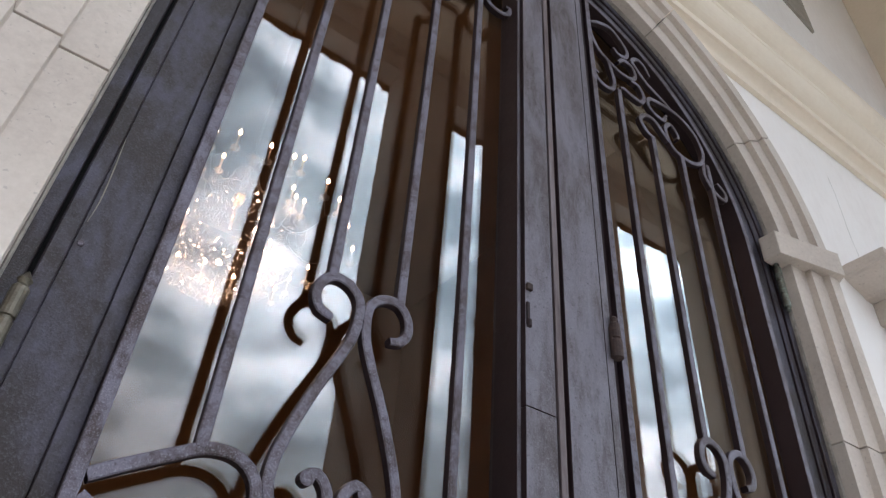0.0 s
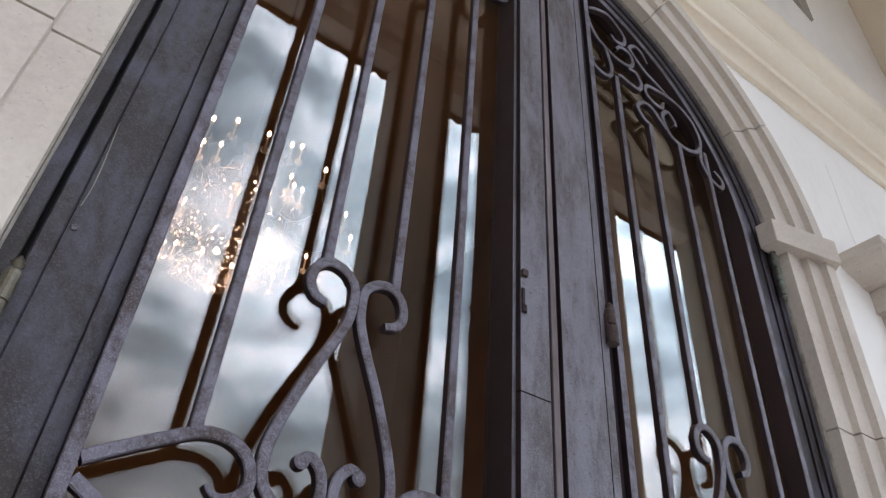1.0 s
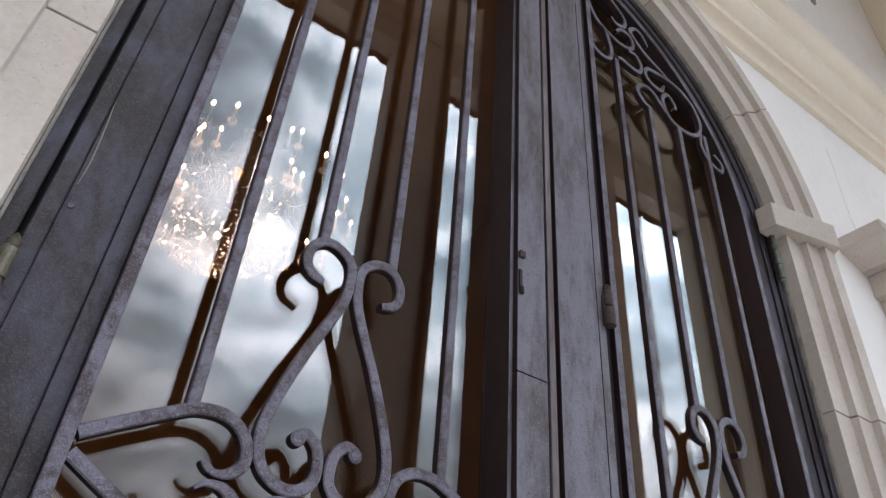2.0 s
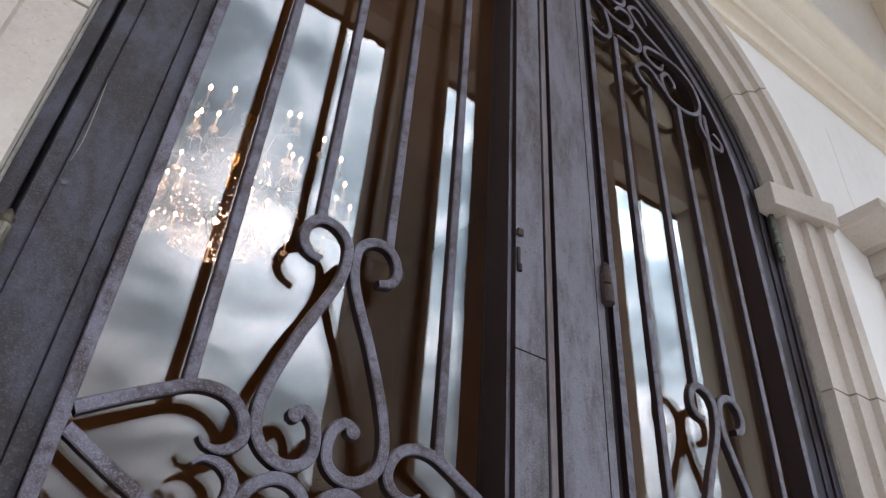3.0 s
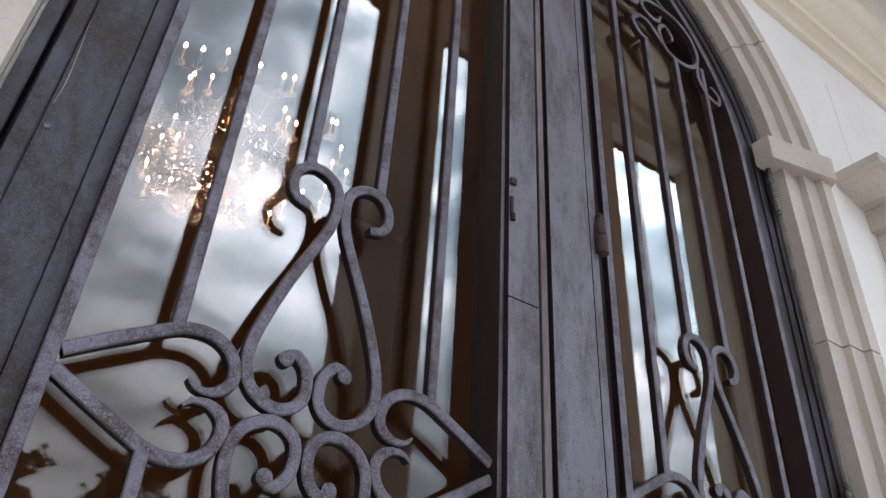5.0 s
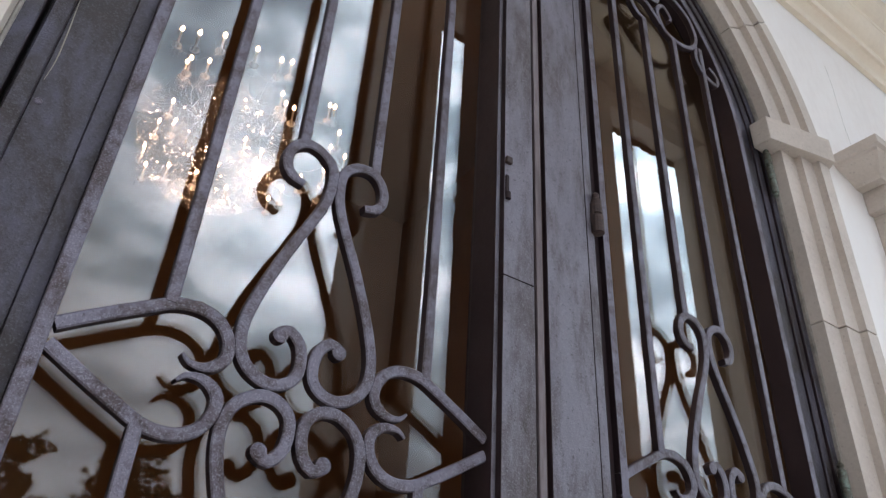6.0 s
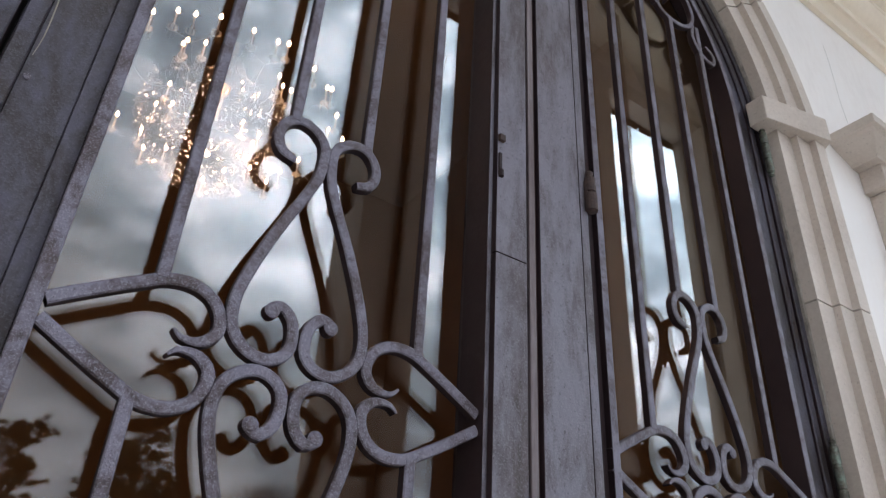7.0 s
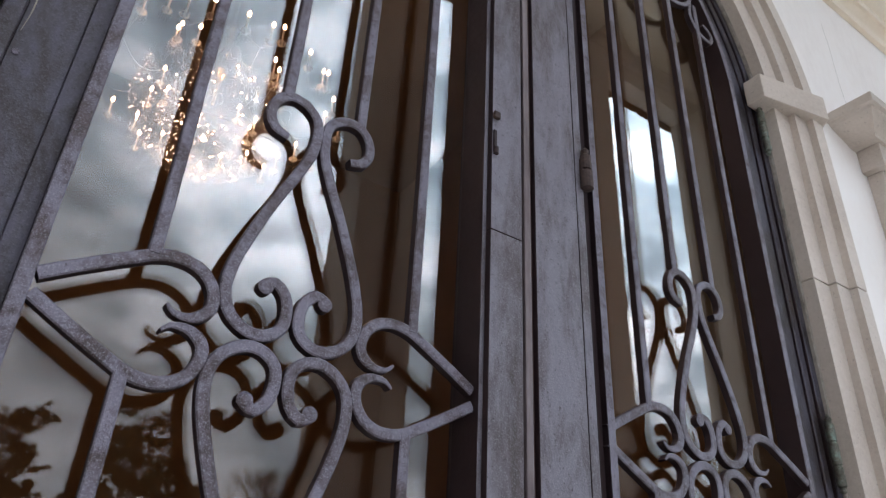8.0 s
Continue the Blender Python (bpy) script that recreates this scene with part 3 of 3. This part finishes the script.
    # hinges
    for z in (0.42, 1.725 if side < 0 else 1.70, 2.512):
        hx = X(0.7755)
        rings = ((0.003, -0.014), (0.007, -0.010), (0.004, -0.004), (0.0090, 0.0), (0.0090, 0.036), (0.0070, 0.037), (0.0070, 0.040), (0.0090, 0.041), (0.0090, 0.083),
                 (0.0070, 0.084), (0.0070, 0.087), (0.0090, 0.088), (0.0090, 0.122), (0.005, 0.127), (0.008, 0.132), (0.003, 0.140), (0.001, 0.143))
        part("hinge", lathe(bmesh.new(), rings, (hx, 0.004, z), 16), VERDIGRIS if side > 0 else BRONZE, leaf, "weathered bronze barrel hinge", smooth=False)
    return leaf


left_leaf = door_leaf("door_1", -1, "wrought iron door leaf with scrollwork grille over glass")
right_leaf = door_leaf("door_2", 1, "wrought iron door leaf with scrollwork grille and glass")
# bolt head, key slot and latch on the meeting stiles
bolt = bmesh.new()
box(bolt, 0.4365, 0.4485, -0.029, -0.022, 2.136, 2.149, bevel=0.002)
part("bolt_head", bolt, RUST, left_leaf, "rusty square bolt head")
slot = new_box(0.4375, 0.4435, -0.026, -0.022, 2.070, 2.112, bevel=0.001)
lathe(slot, ((0.0045, 0.0), (0.0045, 0.012)), (0.4420, -0.025, 2.066), 10)
part("key_slot", slot, DARK_SHADED_IRON, left_leaf, "small dark key slot plate")
latch = bmesh.new()
lathe(latch, ((0.004, 0.0), (0.0115, 0.002), (0.0115, 0.036), (0.004, 0.038)), (0.640, -0.026, 2.082), 14)
lathe(latch, ((0.006, 0.0), (0.0095, 0.002), (0.0095, 0.030), (0.005, 0.034), (0.007, 0.042), (0.002, 0.048)), (0.640, -0.026, 2.122), 12)
box(latch, 0.630, 0.655, -0.027, -0.016, 2.108, 2.146, bevel=0.002)
part("latch", latch, RUST, right_leaf, "dark rusty barrel latch")

frame_ob = thing("door_frame", "patinated iron arch frame round the double doors", "door frame", kind="structure")
part("jamb_frame", ring_band(bmesh.new(), CX, ZC, R_GAP, R_FRAME, 0.018, 0.07, 0.0, 0, 90, 1, ch=0.002), IRON, frame_ob)
part("jamb_frame", ring_band(bmesh.new(), CX, ZC, R_GAP, R_FRAME, 0.018, 0.07, 0.0, 90, 180, -1, ch=0.002), IRON, frame_ob)
part("rebate", ring_band(bmesh.new(), CX, ZC, R_PANEL, R_FRAME, 0.061, 0.075, 0.0, 0, 90, 1), GASKET, frame_ob)
part("rebate", ring_band(bmesh.new(), CX, ZC, R_PANEL, R_FRAME, 0.061, 0.075, 0.0, 90, 180, -1), GASKET, frame_ob)
for a0, a1, leg in ((0, 90, 1), (90, 180, -1)):
    part("caulk", ring_band(bmesh.new(), CX, ZC, 0.7975, 0.8030, 0.008, 0.03, 0.0, a0, a1, leg, ch=0.003), CAULK, frame_ob, "greyish bead of old caulk")
part("astragal", new_box(0.4985, 0.5012, 0.02, 0.06, 0.12, ZC + R_EDGE - 0.01), GASKET, frame_ob)
part("threshold", new_box(CX - R_GAP, CX + R_GAP, 0.0, 0.07, 0.0, 0.115, bevel=0.004), IRON, frame_ob)

# ---- cornice and engaged pilaster on the wall ----
def moulding(name, label, profile, x0, x1, mat):
    bm = bmesh.new()
    rows = [[bm.verts.new((x, y, z)) for y, z in profile] for x in (x0, x1)]
    k = len(profile)
    for i in range(k):
        bm.faces.new((rows[0][i], rows[0][(i + 1) % k], rows[1][(i + 1) % k], rows[1][i]))
    bm.faces.new(rows[0][::-1])
    bm.faces.new(rows[1])
    return tagged(part(name, bm, mat), label, "cornice", kind="structure")


def arc(y0, z0, y1, z1, bulge, n=8):
    """Points of a bowed line from (y0, z0) to (y1, z1)."""
    out = []
    for i in range(n + 1):
        t = i / n
        b = bulge * 4 * t * (1 - t)
        dy, dz = y1 - y0, z1 - z0
        ln = math.hypot(dy, dz)
        out.append((y0 + dy * t - dz / ln * b, z0 + dz * t + dy / ln * b))
    return out


profile = [(0.0, 3.463), (-0.0185, 3.461), (-0.020, 3.480)] + arc(-0.020, 3.480, -0.040, 3.522, -0.009) + [(-0.052, 3.520), (-0.054, 3.527), (-0.054, 3.546)]
profile += arc(-0.054, 3.550, -0.095, 3.627, 0.017) + [(-0.098, 3.632), (-0.098, 3.648)] + arc(-0.098, 3.650, -0.135, 3.748, 0.021) + [(-0.135, 3.775), (0.0, 3.80)]
moulding("cornice", "cream painted moulded cornice along the wall", profile, -6, 7, CREAM)

pil = thing("pilaster", "cream limestone pilaster with a moulded capital on the wall", "pilaster", kind="structure")
def flared(x0, y0, z0, x1, y1, z1, right):
    """A block against the wall that widens from (x0, y0) below to (x1, y1) above."""
    bm = bmesh.new()
    rows = []
    for i in range(7):
        t = i / 6
        k = t * t * (3 - 2 * t)
        x, y, z = x0 + (x1 - x0) * k, y0 + (y1 - y0) * k, z0 + (z1 - z0) * t
        rows.append([bm.verts.new(p) for p in ((x, 0.0, z), (x, y, z), (right + x0 - x, y, z), (right + x0 - x, 0.0, z))])
    for a, b in zip(rows, rows[1:]):
        for i in range(4):
            bm.faces.new((a[i], a[(i + 1) % 4], b[(i + 1) % 4], b[i]))
    bm.faces.new(rows[0][::-1])
    bm.faces.new(rows[-1])
    return bm


part("shaft", new_box(1.862, 2.36, -0.045, 0.0, 0.0, 2.665, bevel=0.003), LIMESTONE, pil)
part("necking", new_box(1.835, 2.387, -0.066, 0.0, 2.665, 2.742, bevel=0.003), LIMESTONE, pil)
part("capital", flared(1.80, -0.075, 2.742, 1.705, -0.122, 2.782, 2.42), LIMESTONE, pil)
part("abacus", new_box(1.69, 2.53, -0.134, 0.0, 2.782, 2.812, bevel=0.003), LIMESTONE, pil)
# pier that carries the porch vault beside the pilaster
tagged(part("vault_pier", new_box(3.08, 3.7, -0.45, 0.0, 3.70, 5.75, bevel=0.004), CREAM), "cream painted vault pier above the cornice", "pier", kind="structure")

# flat grey triangle above the cornice: a vault recess's shade put in as colour
tri = loft([[(2.32, y, 4.56), (2.10, y, 4.66), (2.30, y, 5.74), (2.37, y, 5.74)] for y in (-0.012, 0.0)], 0.0)
tagged(part("vault_shade", tri, MORTAR_AND_SHADE), "flat grey triangle coloured as the shade of a vault recess", "wall panel", kind="structure")
# hairline crack down the plaster beside the arch
crack = sweep(bmesh.new(), smooth_path([(1.862, 3.30), (1.868, 3.2), (1.863, 3.03), (1.872, 2.93), (1.868, 2.82)], 0.02), 0.0011, -0.0005, 0.001, ch=0.0003)
tagged(part("crack", crack, CRACK), "hairline crack in the white plaster", "crack", kind="structure")
# old weld run and a plugged screw on the outer stile
part("weld_run", sweep(bmesh.new(), smooth_path([(-0.1945, 2.108), (-0.191, 2.05), (-0.1895, 2.0), (-0.192, 1.968)], 0.01), 0.0016, 0.0268, 0.029, ch=0.0004, taper=(0.05, 0.04)), WELD, left_leaf, "pale run of old weld")
part("screw_plug", lathe(bmesh.new(), ((0.0035, -0.0012), (0.0045, 0.0), (0.0045, 0.003)), (-0.188, 0.0275, 1.938), 12, "Y"), BAR_IRON, left_leaf)
for z in (2.60, 2.10):
    part("rivet", lathe(bmesh.new(), ((0.002, -0.0015), (0.0032, 0.0), (0.0032, 0.003)), (CX + 0.7615, 0.0218, z), 10, "Y"), RUST, right_leaf)

# ---- chandelier in the hall ----
def tube(bm, pts, r, n=4):
    for a, b in zip(pts, pts[1:]):
        limb(bm, a, b, r, r, n)


def limb(bm, a, b, r0, r1, n=6):
    """A tapered round piece from a to b."""
    d = (b - a).normalized()
    u = d.orthogonal().normalized()
    v = d.cross(u)
    ra = [bm.verts.new(a + r0 * (math.cos(6.283 * i / n) * u + math.sin(6.283 * i / n) * v)) for i in range(n)]
    rb = [bm.verts.new(b + r1 * (math.cos(6.283 * i / n) * u + math.sin(6.283 * i / n) * v)) for i in range(n)]
    for i in range(n):
        bm.faces.new((ra[i], ra[(i + 1) % n], rb[(i + 1) % n], rb[i]))


def chandelier(c):
    t = thing("chandelier", "large crystal basket chandelier with lit candle bulbs", "chandelier", at=c)
    rng = random.Random(4)
    part("stem", lathe(bmesh.new(), ((0.012, 0.2), (0.02, 0.4), (0.05, 0.5), (0.02, 0.6), (0.03, 0.8), (0.06, 0.9), (0.015, 1.0), (0.015, HZ - c[2])), (0, 0, 0), 14), GOLD, t)
    verts, faces = [], []

    def bead(p, r):
        b = len(verts)
        for d in ((r, 0, 0), (-r, 0, 0), (0, r, 0), (0, -r, 0), (0, 0, r * 1.3), (0, 0, -r * 1.3)):
            verts.append((p[0] + d[0], p[1] + d[1], p[2] + d[2]))
        for f in ((0, 2, 4), (2, 1, 4), (1, 3, 4), (3, 0, 4), (2, 0, 5), (1, 2, 5), (3, 1, 5), (0, 3, 5)):
            faces.append(tuple(b + i for i in f))

    def basket(s):
        """Radius and height of the basket from its hoop (0) to its foot (1)."""
        return 0.53 * math.sqrt(max(0.0, 1 - (s * 0.98) ** 2.4)), 0.26 - 0.60 * s

    # ring after ring of crystals
    for k in range(34):
        r, z = basket(k / 33)
        n = max(8, int(2 * math.pi * r / 0.027))
        for i in range(n):
            a = 2 * math.pi * (i + 0.5 * (k % 2)) / n + rng.uniform(-0.01, 0.01)
            r2 = r * (1.02 - 0.5 * rng.random() ** 2)
            bead((r2 * math.cos(a), r2 * math.sin(a), z + rng.uniform(-0.006, 0.006)), rng.uniform(0.0030, 0.0055))
    for k in range(44):
        a = 2 * math.pi * k / 44
        for s in range(22):
            q = s / 21
            r = 0.10 + 0.36 * q ** 1.7
            bead((r * math.cos(a), r * math.sin(a), 0.72 - 0.45 * q), rng.uniform(0.003, 0.005))
    # glowing specks as crystal glints along the rings: most very small, in two bright belts
    pv, pf = [], []
    for i in range(700):
        s = min(0.97, max(0.0, rng.choice((rng.gauss(0.16, 0.10), rng.gauss(0.62, 0.13), rng.random()))))
        s = round(s * 33) / 33
        r, z = basket(s)
        a, rad = rng.uniform(0, 6.283), rng.choice((0.0014, 0.0016, 0.002, 0.0022, 0.0027, 0.0034))
        r *= math.sqrt(rng.uniform(0.08, 1.06))
        b = len(pv)
        pv.extend((r * math.cos(a) + d[0] * rad, r * math.sin(a) + d[1] * rad, z + d[2] * rad) for d in ((1, 0, 0), (-1, 0, 0), (0, 1, 0), (0, -1, 0), (0, 0, 1), (0, 0, -1)))
        pf.extend(tuple(b + q for q in f) for f in ((0, 2, 4), (2, 1, 4), (1, 3, 4), (3, 0, 4), (2, 0, 5), (1, 2, 5), (3, 1, 5), (0, 3, 5)))
    me = bpy.data.meshes.new("crystal_glints")
    me.from_pydata(pv, [], pf)
    me.materials.append(BULB_AND_GLINT)
    glints = new("crystal_glints", me)
    glints.parent = t
    tagged(glints, "tiny glowing specks added as glints of the crystals", kind="stuff")
    # larger glowing globes inside the basket, added for the crystals' sparkle
    globes = []
    for rad in (0.006, 0.0075, 0.0095):
        bm = bmesh.new()
        bmesh.ops.create_icosphere(bm, subdivisions=1, radius=rad)
        globes.append(mesh_of("basket_glint", bm, BULB_AND_GLINT))
    for i in range(56):
        a, s = rng.uniform(0, 6.283), rng.choice((rng.uniform(0.02, 0.3), rng.uniform(0.45, 0.85)))
        r, z = basket(s)
        ob = new("basket_glint", globes[rng.choice((0, 0, 0, 1, 1, 2))])
        ob.parent = t
        r *= math.sqrt(rng.uniform(0.05, 1.0))
        ob.location = (r * math.cos(a), r * math.sin(a), z)
    # arms in two tiers, each with a cluster of three candles
    tiers = [(2 * math.pi * i / 11 + 0.2, 0.0, 0.0) for i in range(11)] + [(2 * math.pi * i / 4 + 0.75, -0.36, 0.12) for i in range(4)]
    for a, inward, up in tiers:
        turn = Matrix.Rotation(a, 3, "Z")
        bm = bmesh.new()
        tube(bm, [turn @ Vector((0.42 + 0.36 * q + inward * (0.3 + 0.7 * q), 0, 0.16 + up - 0.12 * math.sin(q * math.pi))) for q in [j / 8 for j in range(9)]], 0.0022)
        arm = part("arm", bm, CRYSTAL, t)
        for da, rr, zz in ((-0.15, 0.82, 0.33), (0.02, 0.88, 0.27), (0.16, 0.78, 0.38)):
            e = Matrix.Rotation(a + da, 3, "Z") @ Vector((rr + inward, 0, zz + up + rng.uniform(-0.03, 0.03)))
            bm = lathe(bmesh.new(), ((0.002, -0.16), (0.012, -0.15), (0.030, -0.135), (0.034, -0.128), (0.030, -0.125), (0.0065, -0.12), (0.0065, -0.008)), e, 8)
            tube(bm, [turn @ Vector((0.76 + inward, 0, 0.16 + up)), e + Vector((0, 0, -0.15))], 0.0016)
            part("candle", bm, CANDLE, arm)
            part("bulb", lathe(bmesh.new(), ((0.006, -0.008), (0.0135, 0.008), (0.011, 0.026), (0.001, 0.044)), e, 8), BULB_AND_GLINT, arm)
            # crystals hanging round each drip pan
            for q in range(9):
                w = 6.283 * q / 9
                for drop in (0.145, 0.165, 0.19):
                    bead((e.x + 0.034 * math.cos(w), e.y + 0.034 * math.sin(w), e.z - drop), rng.uniform(0.004, 0.0065))
    me = bpy.data.meshes.new("crystals")
    me.from_pydata(verts, [], faces)
    me.materials.append(CRYSTAL)
    cr = new("crystals", me)
    cr.parent = t
    tagged(cr, "strings of small cut crystals", kind="stuff")
    return t


CH = (0.64, 3.4, 4.40)
chandelier(CH)
lamp = bpy.data.lights.new("chandelier_light", "POINT")
lamp.energy, lamp.color, lamp.shadow_soft_size = 14, (1.0, 0.78, 0.5), 0.02
new("chandelier_light", lamp).location = (CH[0], CH[1], CH[2] - 0.1)


# ---- trees beyond the porch ----
def pine(x, y, height, seed, spread=1.0):
    rng = random.Random(seed)
    t = thing("pine_tree", "tall pine with sparse clumped crown and bare lower trunk", "tree", at=(x, y, -0.16), group="pines on the lawn")
    bm = bmesh.new()
    p, r = Vector((0, 0, 0)), height * 0.016
    trunk = [p]
    for i in range(8):
        q = p + Vector((rng.uniform(-.03, .03) * height, rng.uniform(-.03, .03) * height, height / 8.6))
        limb(bm, p, q, r, r * 0.86, 8)
        p, r = q, r * 0.86
        trunk.append(p)
    clumps = []
    for i in range(int(46 * spread)):
        s = rng.uniform(0.42, 1.0)
        k = s * 8
        j = min(7, int(k))
        base = trunk[j].lerp(trunk[j + 1], k - j)
        a = rng.uniform(0, 6.283)
        ln = height * rng.uniform(0.10, 0.29) * (1.25 - s * 0.8)
        tip = base + Vector((math.cos(a) * ln, math.sin(a) * ln, ln * rng.uniform(0.0, 0.55)))
        mid = base.lerp(tip, 0.5) + Vector((0, 0, -0.06 * ln))
        limb(bm, base, mid, height * 0.0042, height * 0.003, 5)
        limb(bm, mid, tip, height * 0.003, height * 0.0016, 5)
        clumps.append((tip, height * rng.uniform(0.016, 0.030)))
        clumps.append((mid.lerp(tip, 0.5) + Vector((rng.uniform(-.3, .3), rng.uniform(-.3, .3), 0.3)), height * rng.uniform(0.012, 0.022)))
        for _ in range(5):
            side = tip + Vector((rng.uniform(-1, 1), rng.uniform(-1, 1), rng.uniform(-.2, .8))) * height * 0.055
            limb(bm, mid.lerp(tip, 0.6), side, height * 0.002, height * 0.001, 4)
            clumps.append((side, height * rng.uniform(0.012, 0.024)))
    clumps.append((p, height * 0.05))
    part("trunk", bm, BARK, t)
    verts, faces = [], []
    for c, rad in clumps:
        for _ in range(80):
            d = Vector((rng.gauss(0, 0.5), rng.gauss(0, 0.5), rng.gauss(0, 0.36))) * rad
            o = c + d
            axis = Vector((rng.uniform(-1, 1), rng.uniform(-1, 1), rng.uniform(-.2, 1))).normalized()
            w = axis.orthogonal().normalized() * height * 0.002
            ln = axis * height * rng.uniform(0.010, 0.02)
            b = len(verts)
            verts.extend((o - w, o + w, o + ln))
            faces.append((b, b + 1, b + 2))
    me = bpy.data.meshes.new("crown")
    me.from_pydata(verts, [], faces)
    me.materials.append(NEEDLES)
    cr = new("crown", me)
    cr.parent = t
    tagged(cr, kind="stuff")


def bare_tree(x, y, height, seed):
    rng = random.Random(seed)
    t = thing("bare_tree", "leafless broad tree with fine upright twigs", "tree", at=(x, y, -0.16))
    bm = bmesh.new()

    def grow(p, d, ln, r, depth):
        q = p + d * ln
        limb(bm, p, q, r, r * 0.68, 5 if depth < 3 else 3)
        if depth < 7:
            for _ in range(3 if depth < 5 else 2):
                nd = (d + Vector((rng.uniform(-1, 1), rng.uniform(-1, 1), rng.uniform(-.25, .65))) * 0.62).normalized()
                grow(q, nd, ln * rng.uniform(0.62, 0.8), r * 0.62, depth + 1)

    grow(Vector((0, 0, 0)), Vector((0, 0, 1)), height * 0.27, height * 0.017, 0)
    part("branches", bm, TWIGS, t)


# mirrored in the panes: seen low over the lawn
def seen_at(k, dist):
    """Place on the lawn at that distance, on the bearing x/y = k."""
    return -0.11 + k * dist, -dist


pine(*seen_at(0.058, 42), 11.8, 3, 1.3)
pine(*seen_at(0.205, 44), 12.2, 8, 1.2)
pine(*seen_at(0.27, 47), 11.6, 21, 1.1)
pine(*seen_at(0.185, 55), 16.4, 5, 0.55)
bare_tree(*seen_at(0.385, 45), 13.8, 6)
